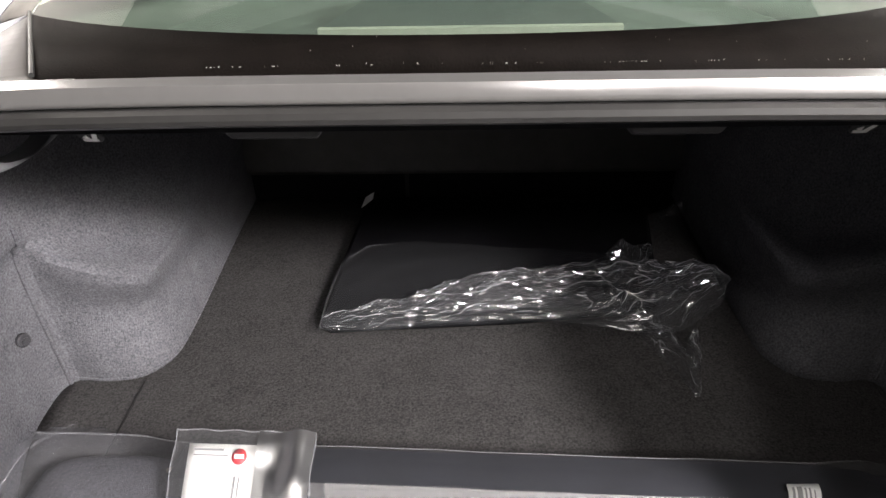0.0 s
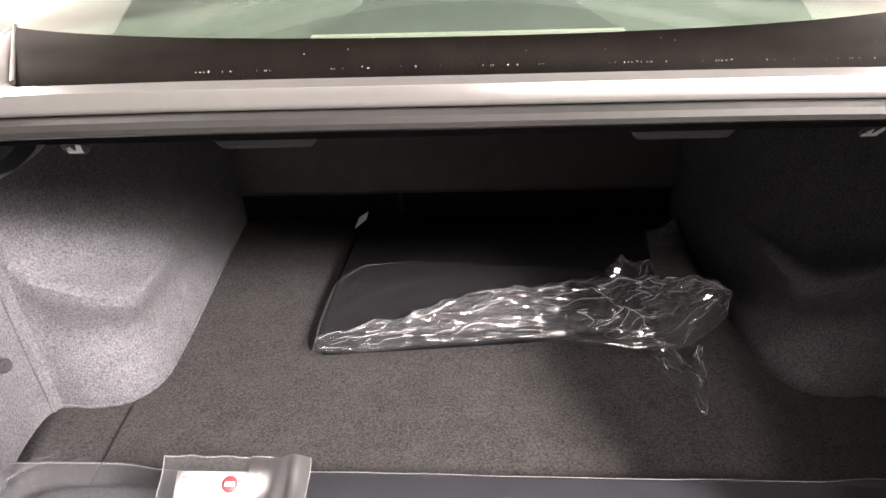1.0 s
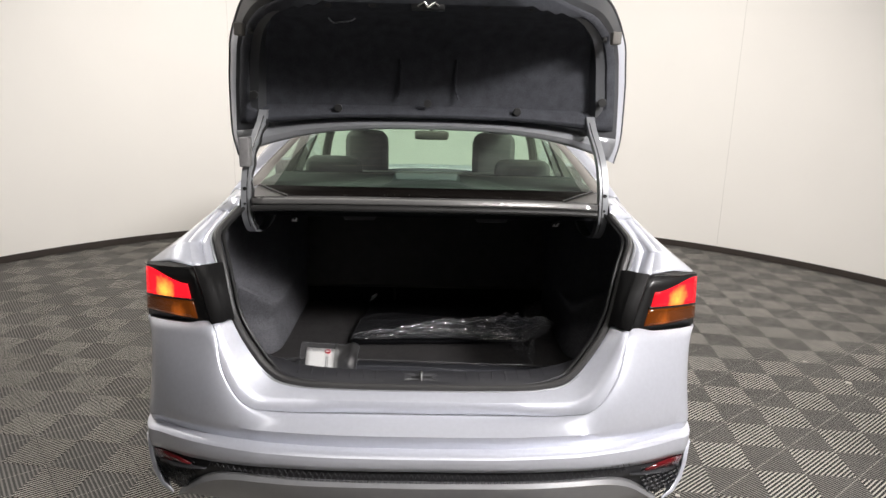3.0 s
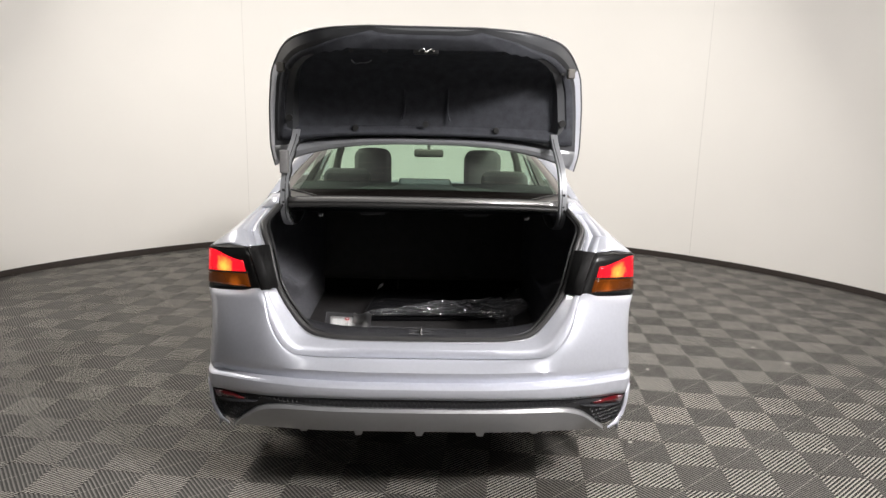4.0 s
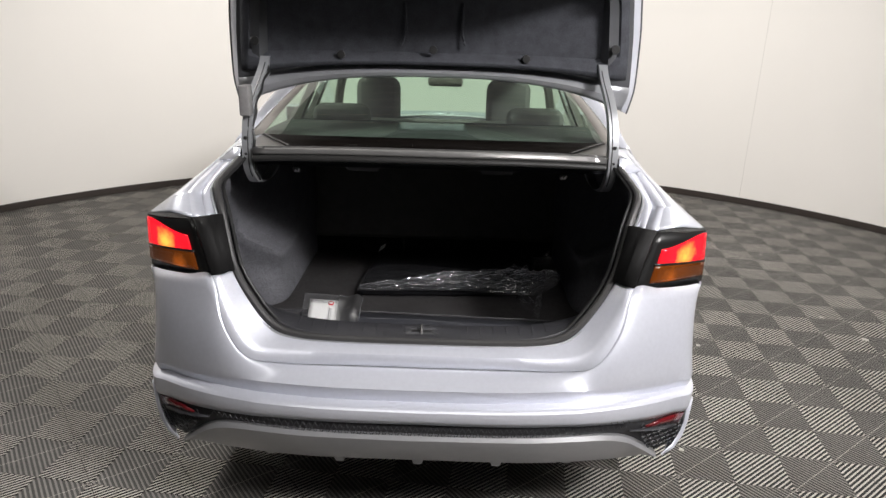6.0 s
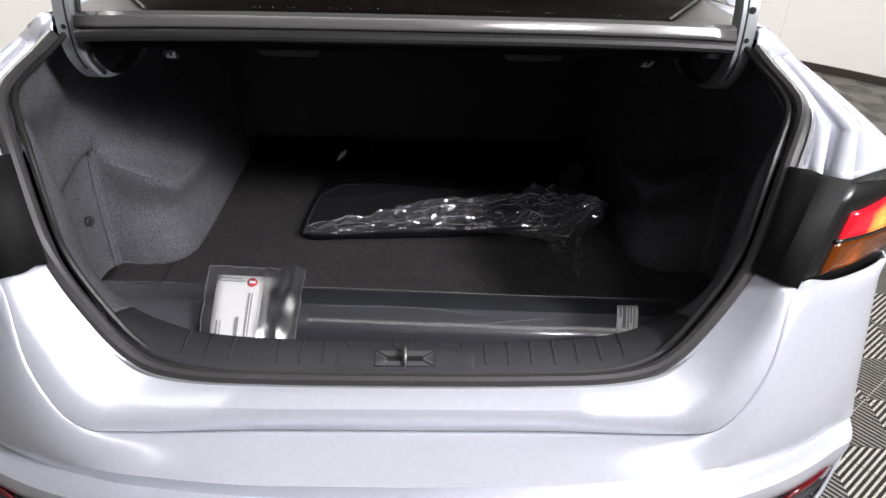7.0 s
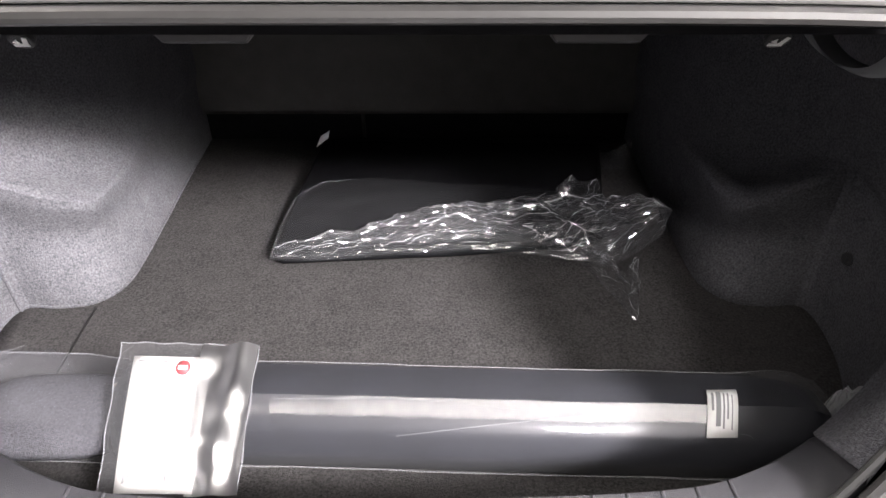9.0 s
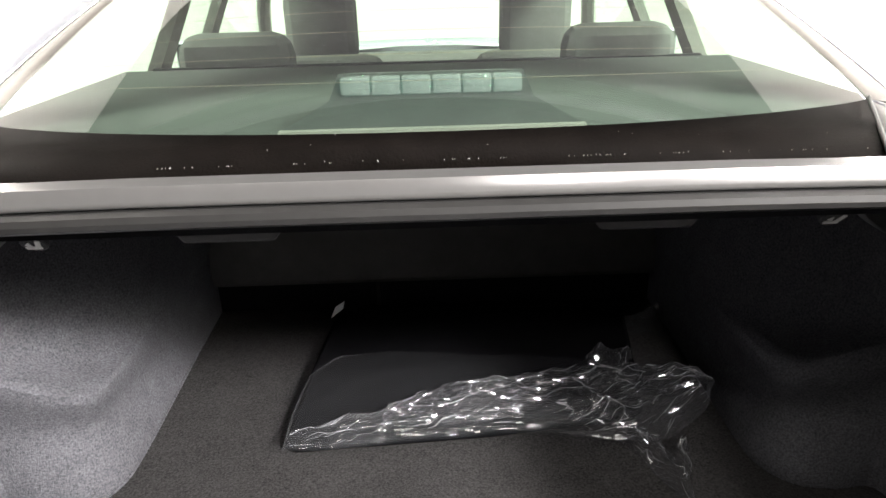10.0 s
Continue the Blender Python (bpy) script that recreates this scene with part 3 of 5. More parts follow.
part("floor_joint", box((-0.6405, 0.47, 0.5245), (-0.6385, 0.93, 0.5283)), RUBBER, car, smooth=False)
LOW = [(-0.60, 0.46), (-0.70, 0.57), (-0.765, 0.70), (-0.795, 0.82), (-0.785, 0.922), (-0.71, 0.926), (-0.645, 0.942), (-0.603, 1.0), (-0.595, 1.10), (-0.597, 1.25), (-0.60, 1.41), (-0.60, 1.55), (-0.60, 1.66)]
FACE = [(-0.585, 0.42), (-0.69, 0.54), (-0.765, 0.68), (-0.793, 0.81), (-0.786, 0.922), (-0.722, 0.948), (-0.666, 0.972), (-0.626, 1.022), (-0.614, 1.11), (-0.606, 1.25), (-0.60, 1.42), (-0.60, 1.55), (-0.60, 1.66)]
BROW = [(-0.585, 0.415), (-0.69, 0.53), (-0.765, 0.67), (-0.790, 0.80), (-0.776, 0.915), (-0.712, 0.926), (-0.650, 0.944), (-0.606, 1.000), (-0.600, 1.11), (-0.600, 1.26), (-0.60, 1.42), (-0.595, 1.55), (-0.595, 1.66)]
BACK = [(-0.60, 0.41), (-0.69, 0.51), (-0.75, 0.63), (-0.772, 0.77), (-0.757, 0.912), (-0.730, 0.985), (-0.698, 1.030), (-0.660, 1.085), (-0.632, 1.16), (-0.606, 1.28), (-0.60, 1.42), (-0.585, 1.55), (-0.59, 1.66)]
UPL = [(-0.61, 0.41), (-0.69, 0.50), (-0.745, 0.62), (-0.765, 0.76), (-0.745, 0.90), (-0.738, 0.97), (-0.722, 1.04), (-0.70, 1.11), (-0.655, 1.20), (-0.62, 1.30), (-0.605, 1.42), (-0.585, 1.55), (-0.59, 1.66)]
TOPL = [(-0.64, 0.45), (-0.675, 0.51), (-0.70, 0.60), (-0.71, 0.74), (-0.715, 0.88), (-0.71, 0.97), (-0.70, 1.06), (-0.685, 1.14), (-0.66, 1.22), (-0.63, 1.32), (-0.60, 1.44), (-0.585, 1.55), (-0.59, 1.66)]
NEAR_TOP = [(-0.652, 0.515), (-0.675, 0.56), (-0.69, 0.63), (-0.705, 0.76)] + TOPL[4:]
RIM_TOP = [(-0.640, 0.655), (-0.66, 0.68), (-0.68, 0.71), (-0.70, 0.79)] + TOPL[4:]
# the brow over the wheel arch falls from the seam towards the inner corner
BROW_Z = (0.72, 0.72, 0.74, 0.80, 0.835, 0.805, 0.772, 0.735, 0.725, 0.72, 0.72, 0.72, 0.72)
levels = [(LOW, (0.522,) * 13), (LOW, (0.555,) * 13), (FACE, tuple(0.5 * z + 0.5 * 0.56 for z in BROW_Z)), (BROW, BROW_Z), (BACK, tuple(z + 0.035 for z in BROW_Z)), (UPL, (0.95,) * 13), (TOPL, (1.05,) * 13), (NEAR_TOP, (1.115,) * 13), (RIM_TOP, (1.17,) * 13)]
rows = [curve_points([Vector((x, y, z)) for (x, y), z in zip(r, zs)], 4) for r, zs in levels]
columns = [curve_points([r[i] for r in rows], 5) for i in range(len(rows[0]))]
fine = [[c[k] for c in columns] for k in range(len(columns[0]))]
for side in (1, -1):
    rr = fine if side > 0 else [flip(r) for r in fine]
    lining = part("side_lining", loft(rr), CARPET, car, "grey felt lining moulded over the wheel arch", thick=0.006, offset=1.0 if side > 0 else -1.0)
    seam = [Vector((side * (r[16].x + 0.002), r[16].y - 0.003, r[16].z)) for r in fine if 0.525 < r[16].z < 0.90]
    part("lining_seam", tube(seam, 0.0045), CARPET, lining)
    part("lining_hem", tube([Vector((side * -(abs(v.x) - 0.002), v.y - 0.002, 0.532)) for v in fine[0][16:44]], 0.0028, sides=6), CARPET, lining)
    clip = part("lining_clip", disc((side * -0.793, 0.865, 0.69), (side * 1.0, -0.35, 0.1), 0.013, 0.010), PLASTIC, lining, bevel=0.002)
    part("clip_head", disc((side * -0.785, 0.862, 0.69), (side * 1.0, -0.35, 0.1), 0.006, 0.004, sides=12), PLASTIC, clip)
    # felt edge that runs up behind the weatherstrip
    rows_in = []
    for name_row, more in ((TRIM_A, ((0.593, 0.412, 0.975), (0.618, 0.445, 1.05), (0.640, 0.480, 1.092))), (TRIM_C, ((0.606, 0.486, 0.88), (0.622, 0.495, 0.995), (0.648, 0.515, 1.065)))):
        keep = list(name_row[4:6]) + ([name_row[6]] if name_row is TRIM_A else [(0.594, 0.483, 0.80)])
        rows_in.append(curve_points([Vector(p) for p in keep + list(more)], 6))
    outer_, inner_ = rows_in
    band_rows = [[v + Vector((-0.002, -0.006, -0.008)) for v in outer_]]
    for k in range(6):
        t = k / 5
        band_rows.append([a.lerp(b, t) + Vector((-0.004, 0, 0.004)) * math.sin(math.pi * t) for a, b in zip(outer_, inner_)])
    band_rows += [[v + Vector((0.004, 0.010, -0.006)) for v in inner_], [v + Vector((0.022, 0.022, -0.03)) for v in inner_], [v + Vector((0.07, 0.05, -0.10)) for v in inner_]]
    if side > 0:
        band_rows = [flip(r) for r in band_rows]
    part("lining_edge", loft(band_rows), CARPET, lining, thick=0.003)
    part("trim_gap", tube([v + Vector((0.001 if side < 0 else -0.001, 0, 0.001)) for v in [r[0] for r in band_rows[1:8]]], 0.0016, sides=5), RUBBER, lining)
part("seat_back_panel", box((-0.66, 1.655, 0.52), (0.66, 1.675, 1.19)), DARKCARPET, car, "black felt backs of the folding rear seats", smooth=False)
part("seat_split", box((-0.165, 1.650, 0.53), (-0.155, 1.656, 1.17)), RUBBER, car, smooth=False)
part("shelf_underside", box((-0.70, 0.685, 1.160), (0.70, 1.66, 1.172)), DARKCARPET, car, smooth=False)
for x in (-0.23, 0.235):
    part("seat_release_housing", prism([(x - 0.066, 0.70, 1.162), (x + 0.066, 0.70, 1.162), (x + 0.05, 0.70, 1.143), (x - 0.05, 0.70, 1.143)], (0, 0.10, 0)), PLASTIC, car, smooth=False, bevel=0.004)
for x in (-0.466, 0.468):
    knob = part("seat_release_knob", disc((x, 0.745, 1.141), (0, -0.8, -0.6), 0.0155, 0.012, sides=24), PLASTIC, car, "round black seat release knob with a white pictogram", bevel=0.002)
    q = Vector((x, 0.745, 1.141)) + Vector((0, -0.8, -0.6)) * 0.0125
    up, rt = Vector((0, -0.6, 0.8)), Vector((1, 0, 0))
    ic = bmesh.new()
    for pts in (((-8, -6), (6, -6), (6, -2), (-8, -2)), ((1, -2), (6, -2), (9, 7), (5, 8)), ((-7, 1), (-2, 5), (-2, 2), (-1, -1), (-4, -1))):
        prism([q + rt * a * 0.0013 + up * b * 0.0013 for a, b in pts], Vector((0, -0.8, -0.6)) * 0.0012, ic)
    part("pictogram", ic, ICON, knob, smooth=False)
vent = part("boot_vent", box((-0.455, 1.640, 0.675), (-0.415, 1.654, 0.765)), SATIN, car, smooth=False)
for k in range(8):
    part("vent_slat", box((-0.452, 1.634, 0.68 + 0.0105 * k), (-0.418, 1.641, 0.685 + 0.0105 * k)), TRIM, vent, smooth=False)

# tail lamps with their inner garnish
A_IN, A_OUT, A_TOP, A_TIN = Vector((0.640, 0.314, 0.890)), Vector((0.905, 0.495, 0.856)), Vector((0.879, 0.455, 1.038)), Vector((0.700, 0.366, 1.054))


def lamp_at(u, v, push=0.0):
    """u from the inner edge to the outer, v from foot to top."""
    low, top = A_IN.lerp(A_OUT, u), A_TIN.lerp(A_TOP, u)
    p = low.lerp(top, v)
    bow = 4 * u * (1 - u)
    n = Vector((0.38, -0.92, 0.12)).normalized()
    return p + n * (push + 0.012 * bow)


def lamp_patch(us, vs, push, nu=10, nv=5):
    """A piece of the lamp's face: us and vs give its bounds, the upper and lower ones as they run from the inner edge out."""
    (ua, ub), (va, vb) = us, vs
    rows_ = []
    for j in range(nv + 1):
        row = []
        for i in range(nu + 1):
            u = ua + (ub - ua) * i / nu
            row.append(lamp_at(u, va(u) + (vb(u) - va(u)) * j / nv, push))
        rows_.append(row)
    return rows_


for side in (1, -1):
    def put(rows_):
        return loft(rows_ if side > 0 else [flip(r) for r in rows_])
    lamp = part("tail_lamp", put(lamp_patch((0.0, 1.0), (lambda u: -0.07, lambda u: 1.0), 0.0)), GLOSS, car, "tail lamp in a black housing, lit red above amber", thick=0.03)
    part("red_lens", put(lamp_patch((0.17, 1.0), (lambda u: 0.44, lambda u: 0.70 + 0.26 * step(0.15, 1.0, u)), 0.004)), RED, lamp, "glowing red lens", thick=0.006)
    part("amber_lens", put(lamp_patch((0.15, 1.0), (lambda u: 0.08 + 0.05 * u, lambda u: 0.405), 0.004)), AMBER, lamp, "dim amber lens", thick=0.006)
    part("lamp_divider", put(lamp_patch((0.13, 1.0), (lambda u: 0.405, lambda u: 0.44), 0.006, nv=1)), GLOSS, lamp, thick=0.006)
    garnish = [[Vector((0.640, 0.314, 0.890)), Vector((0.612, 0.330, 0.891)), Vector((0.606, 0.350, 0.891)), Vector((0.586, 0.360, 0.891))],
               [Vector((0.668, 0.338, 0.97)), Vector((0.640, 0.352, 0.97)), Vector((0.632, 0.374, 0.97)), Vector((0.610, 0.390, 0.97))],
               [Vector((0.700, 0.364, 1.056)), Vector((0.672, 0.385, 1.054)), Vector((0.664, 0.405, 1.052)), Vector((0.637, 0.430, 1.048))]]
    part("lamp_garnish", put([curve_points(r, 1) for r in garnish]), GARNISH, lamp, "grained black plastic beside the lamp", thick=0.02)
    top = [[lamp_at(u, 1.0, 0.002) for u in (0, 0.25, 0.5, 0.75, 1)], [Vector(p) for p in ((0.712, 0.380, 1.067), (0.752, 0.405, 1.068), (0.795, 0.43, 1.063), (0.838, 0.452, 1.053), (0.878, 0.464, 1.044))]]
    part("lamp_cap", put(top), GARNISH, lamp, smooth=False, thick=0.01)

# lower bumper: black insert, reflectors, grey valance
def face_y(x, y0):
    return y0 + 0.225 * (abs(x) / 0.863) ** 3.2


I0 = [Vector((v.x, face_y(v.x, 0.120), v.z + 0.004)) for v in curve_points(M_ROW[:9], 4)]
I2 = [Vector((v.x * (1 - 0.03 * (v.x / 0.865) ** 6), face_y(v.x, 0.132), 0.44 - 0.09 * min(max((v.x - 0.58) / 0.2, 0), 1))) for v in I0]
insert = part("bumper_insert", loft([sym(r) for r in (I0, [0.5 * (p + q) for p, q in zip(I0, I2)], I2)]), SATIN, car, "black honeycomb lower bumper grille", thick=0.004)
for side in (1, -1):
    # painted strip outside the insert
    strip = [[(0.860, 0.506), (0.852, 0.43), (0.838, 0.396), (0.812, 0.364), (0.775, 0.351)], [(0.897, 0.506), (0.890, 0.43), (0.873, 0.382), (0.835, 0.351), (0.775, 0.342)]]
    inner_, outer_ = strip
    rows_ = [[Vector((side * x, face_y(x, 0.108), z)) for x, z in inner_], [Vector((side * (0.45 * x + 0.55 * xi), face_y(0.45 * x + 0.55 * xi, 0.106), z)) for (x, z), (xi, _) in zip(outer_, inner_)], [Vector((side * x, face_y(x, 0.106) + 0.10 * (x - 0.775) / 0.12, z)) for x, z in outer_]]
    part("corner_strip", loft(rows_), PAINT, car, thick=0.004)
    for j in range(9):
        for i in range(9):
            x = 0.690 + 0.0195 * i + 0.00975 * (j % 2)
            z = 0.350 + 0.0155 * j
            if x < 0.850 - 1.6 * max(0, 0.385 - z) and z > max(0.366, 0.450 - 0.86 * (x - 0.65)) and z < 0.475 - 0.25 * (x - 0.70):
                c = Vector((side * x, face_y(x, 0.116), z))
                tan = Vector((side * 1.0, 0.62, 0)).normalized()
                pts = [c + (tan * math.cos(a) + Vector((0, 0, 1)) * math.sin(a)) * 0.0082 for a in (math.pi / 3 * k + math.pi / 6 for k in range(7))]
                part("grille_cell", tube(pts, 0.0018, sides=4, cap=False), PLASTIC, insert)
    for i in range(34):
        x = side * (0.012 + 0.0185 * i)
        for z in (0.494, 0.510):
            part("grille_cell", tube([Vector((x + (0.009 if z > 0.5 else 0) - 0.007, face_y(x, 0.114), z - 0.006)), Vector((x + (0.009 if z > 0.5 else 0), face_y(x, 0.114), z + 0.007)), Vector((x + (0.009 if z > 0.5 else 0) + 0.007, face_y(x, 0.114), z - 0.006))], 0.0015, sides=4), PLASTIC, insert)
    refl = [[Vector((side * x, face_y(x, 0.110), z)) for x, z in pts] for pts in (((0.70, 0.474), (0.75, 0.480), (0.80, 0.478), (0.848, 0.468)), ((0.70, 0.470), (0.75, 0.462), (0.80, 0.452), (0.835, 0.444)))]
    part("reflector", loft(refl), REFLECT, insert, "dark red reflector", thick=0.008)
    blade = [[Vector((side * x, face_y(x, y0), z)) for x, z in pts] for y0, pts in ((0.112, ((0.64, 0.478), (0.70, 0.468), (0.76, 0.456), (0.82, 0.442))), (0.104, ((0.64, 0.476), (0.70, 0.460), (0.76, 0.446), (0.82, 0.436))), (0.116, ((0.64, 0.474), (0.70, 0.454), (0.76, 0.442), (0.82, 0.434))))]
    part("reflector_blade", loft(blade), PLASTIC, insert, thick=0.003)
VX = (0, 0.3, 0.46, 0.54, 0.60, 0.65, 0.70, 0.750)
V0 = [Vector((x, face_y(x, 0.116), z)) for x, z in zip(VX, (0.483, 0.482, 0.478, 0.472, 0.460, 0.436, 0.396, 0.350))]
VB = [Vector((x, face_y(x, 0.110), z)) for x, z in zip(VX, (0.474, 0.473, 0.469, 0.463, 0.450, 0.427, 0.389, 0.346))]
V1 = [Vector((x, face_y(x, 0.126), z)) for x, z in zip(VX, (0.43, 0.429, 0.426, 0.421, 0.412, 0.395, 0.366, 0.340))]
V2 = [Vector((x, face_y(x, 0.160), z)) for x, z in zip(VX, (0.376, 0.372, 0.366, 0.361, 0.354, 0.347, 0.339, 0.332))]
V3 = [v + Vector((0, 0.12, -0.012)) for v in V2]
TOPV = [v + Vector((0, 0.02, 0.002)) for v in V0]
valance = part("valance", loft([sym(curve_points(r, 4)) for r in (TOPV, V0, VB, V1, V2, V3)]), VALANCE, car, "satin grey lower valance with small fins", thick=0.004)
for x in (-0.46, -0.24, 0.0, 0.24, 0.46):
    y = face_y(x, 0.162)
    part("fin", prism([(x - 0.020, y, 0.374), (x + 0.020, y, 0.374), (x + 0.013, y + 0.012, 0.344), (x - 0.013, y + 0.012, 0.344)], (0, 0.10, 0)), VALANCE, valance, smooth=False, bevel=0.004)
part("under_body", box((-0.60, 1.6, 0.24), (0.60, 4.4, 0.28)), RUBBER, car, smooth=False)
part("spare_well", box((-0.70, 0.44, 0.375), (0.70, 1.66, 0.50)), RUBBER, car, smooth=False)

# hinge arms
for side in (1, -1):
    pts = [Vector((side * x, y, z)) for x, y, z in ((0.588, 0.90, 1.125), (0.597, 0.85, 1.092), (0.606, 0.785, 1.082), (0.612, 0.722, 1.096), (0.616, 0.685, 1.135), (0.617, 0.672, 1.18), (0.617, 0.680, 1.26), (0.614, 0.708, 1.335), (0.608, 0.755, 1.395), (0.602, 0.825, 1.448), (0.600, 0.870, 1.482), (0.600, 0.897, 1.51))]
    path = curve_points(pts, 5)
    rows_ = []
    for dx, dy in ((-0.018, 0.002), (-0.015, -0.010), (0.015, -0.010), (0.018, 0.002), (0.018, 0.022), (-0.018, 0.022)):
        rows_.append([p + Vector((dx, dy, 0)) for p in path])
    arm = part("hinge_arm", loft(rows_, closed=True), PAINT_SHADED, car, "grey painted steel gooseneck hinge arm")
    for z, y, r in ((1.252, 0.6665, 0.0065), (1.20, 0.6605, 0.0045)):
        part("bolt_hole", disc((side * 0.619, y, z), (0, 1, 0), r, 0.004), RUBBER, arm)
    part("arm_groove", tube([p + Vector((-side * 0.006, -0.0095, 0)) for p in path[18:52]], 0.0022, sides=5), RUBBER, arm)
    if side < 0:
        part("wiring", tube([p + Vector((0.021 + 0.004 * math.sin(1.1 * k), 0.004, 0)) for k, p in enumerate(path[16:50])], 0.0045, sides=7), RUBBER, arm, "black wiring tied along the hinge arm")
        part("damper", rounded_box((-0.632, 0.662, 1.325), (-0.597, 0.71, 1.425), 0.006), DAMPER, arm, "grey rubber damper block")

# boot lid, standing open: deck panel upright, rear face level over the sill
PROFILE = [(0.905, 1.452), (0.893, 1.475), (0.885, 1.505), (0.880, 1.545), (0.872, 1.62), (0.852, 1.70), (0.79, 1.765), (0.69, 1.790), (0.58, 1.805), (0.515, 1.822), (0.465, 1.862), (0.434, 1.908)]
HALF = [0.708, 0.727, 0.728, 0.724, 0.716, 0.704, 0.672, 0.622, 0.560, 0.480, 0.370, 0.215]
SKIN = [(0.930, 1.450), (0.938, 1.50), (0.938, 1.56), (0.935, 1.63), (0.925, 1.70), (0.905, 1.765), (0.86, 1.822), (0.76, 1.865), (0.64, 1.890), (0.55, 1.906), (0.48, 1.917), (0.436, 1.922)]


def denser(values, per=3):
    """Smooth in-between values, two to each step."""
    return [tuple(v)[:2] for v in curve_points([Vector((a, b, 0)) for a, b in values], per)]


PROFILE, SKIN, HALF = denser(PROFILE), denser(SKIN), [a for a, b in denser([(h, 0) for h in HALF])]
LAST = len(SKIN) - 1


def lid_row(k, profile, half):
    y, z = profile[k]
    row = []
    for i in range(33):
        u = -1 + i / 16
        x = u * half[k]
        f = min(abs(x) / 0.715, 1.05)
        fade = max(0, 1 - k / 9)
        row.append(Vector((x, y + 0.02 * f ** 2.4 * fade, z - 0.115 * f ** 2.8 * fade)))
    return row


def hug(row, k):
    """Near the outline the inner side lies close to the skin."""
    y, z = PROFILE[k]
    ys, zs = SKIN[k]
    out = []
    for p in row:
        f = min(1.0, max(0.0, HALF[k] - abs(p.x)) / 0.11)
        s_ = (1 - f) * 0.68 * min(1.0, k / 8)
        out.append(p + Vector((0, (ys - y) * s_, (zs - z) * s_)))
    return out


OUT = [h + 0.006 for h in HALF]
lid = part("boot_lid", loft([lid_row(k, SKIN, OUT) for k in range(LAST + 1)]), PAINT, car, "open boot lid, silver skin over a black felt lining", thick=0.003)
inner_rows = [lid_row(k, PROFILE, [h - 0.022 for h in HALF]) for k in range(LAST + 1)]
inner_rows = [hug(r, k) for k, r in enumerate(inner_rows)]
for k in range(3, LAST - 2):
    back = lid_row(k, SKIN, HALF)
    for i in range(3, 30):
        inner_rows[k][i] = inner_rows[k][i].lerp(back[i], 0.85)
part("lid_frame", loft(inner_rows), LID_SHADED, lid, "painted inner frame in a shaded dark grey")
# side walls between skin and frame
for side in (0, -1):
    a_ = [lid_row(k, SKIN, OUT)[side] for k in range(LAST + 1)]
    b_ = [r[side] for r in inner_rows]
    mid_ = [p.lerp(q, 0.35) + Vector((0, -0.004, 0)) for p, q in zip(a_, b_)]
    # one flange in two tones: bright along the side, shaded at the corner
    part("lid_flange", loft([r[:18] for r in (a_, mid_, b_)]), PAINT, lid)
    part("lid_corner", loft([r[17:] for r in (a_, mid_, b_)]), LID_SHADED, lid)
    part("lid_edge", tube(a_, 0.0045, sides=6), LID_SHADED, lid)
part("lid_edge", tube(lid_row(LAST, SKIN, OUT), 0.0045, sides=6), LID_SHADED, lid)
part("lid_edge_front", loft([lid_row(0, SKIN, OUT), inner_rows[0]]), PAINT_SHADED, lid)
part("lid_edge_rear", loft([lid_row(LAST, SKIN, OUT), inner_rows[LAST]]), LID_SHADED, lid)
part("lid_front_band", loft([[v + Vector((0, -0.003, -0.001)) for v in r] for r in inner_rows[:5]]), PAINT_SHADED, lid, "painted front edge of the lid in a shaded grey", thick=0.002)
# felt lining with a deep middle
lining_rows = []
n = len(PROFILE)
k0 = 5
for k in range(k0, n - 1):
    (ya, za), (yb, zb) = PROFILE[k - 1], PROFILE[k + 1]
    d = Vector((0, yb - ya, zb - za)).normalized()
    nrm = Vector((0, d.z, -d.y))
    base_row = hug(lid_row(k, PROFILE, [h - 0.040 for h in HALF]), k)
    row = []
    for i in range(49):
        u = -1 + i / 24
        f = (u + 1) * 16
        i0 = min(int(f), 31)
        p = base_row[i0].lerp(base_row[i0 + 1], f - i0)
        w = base_row[-1].x
        ex = (1 - abs(u)) * w / 0.10
        ey = min((k - k0) / 4.5, (n - 2 - k) / 9.0)
        e = 1 - math.hypot(max(0, 1 - ex), max(0, 1 - ey))
        t = min(max((e - 0.30) / 0.38, 0), 1)
        t = t * t * (3 - 2 * t)
        lift = -0.006 if e > -0.35 else 0.0
        row.append(p + nrm * (lift + 0.050 * t))
    lining_rows.append(row)
lidfelt = part("lid_lining", loft(lining_rows), LINER, lid, "black felt lining pressed into the lid", thick=0.003)
for x, y, z, r in ((-0.625, 0.868, 1.562, 0.013), (0.632, 0.868, 1.562, 0.013), (-0.325, 0.884, 1.523, 0.012), (0.0, 0.879, 1.545, 0.012), (0.327, 0.884, 1.523, 0.012), (-0.165, 0.50, 1.846, 0.012), (0.177, 0.50, 1.850, 0.012), (-0.30, 0.52, 1.842, 0.009), (0.31, 0.52, 1.846, 0.009)):
    part("lining_clip", disc((x, y, z), (0, -1, 0) if z < 1.7 else (0, -0.75, -0.65), 1.2 * r, 0.010), RUBBER, lidfelt, bevel=0.002)
lat = part("lid_latch", rounded_box((-0.05, 0.475, 1.825), (0.05, 0.52, 1.85), 0.006), GLOSS, lid, "black lid latch with bright claw")
part("latch_claw", tube(curve_points([Vector((-0.03, 0.476, 1.836)), Vector((-0.01, 0.468, 1.845)), Vector((0.0, 0.47, 1.832)), Vector((0.02, 0.468, 1.843)), Vector((0.032, 0.476, 1.836))], 3), 0.004), STEEL, lat)
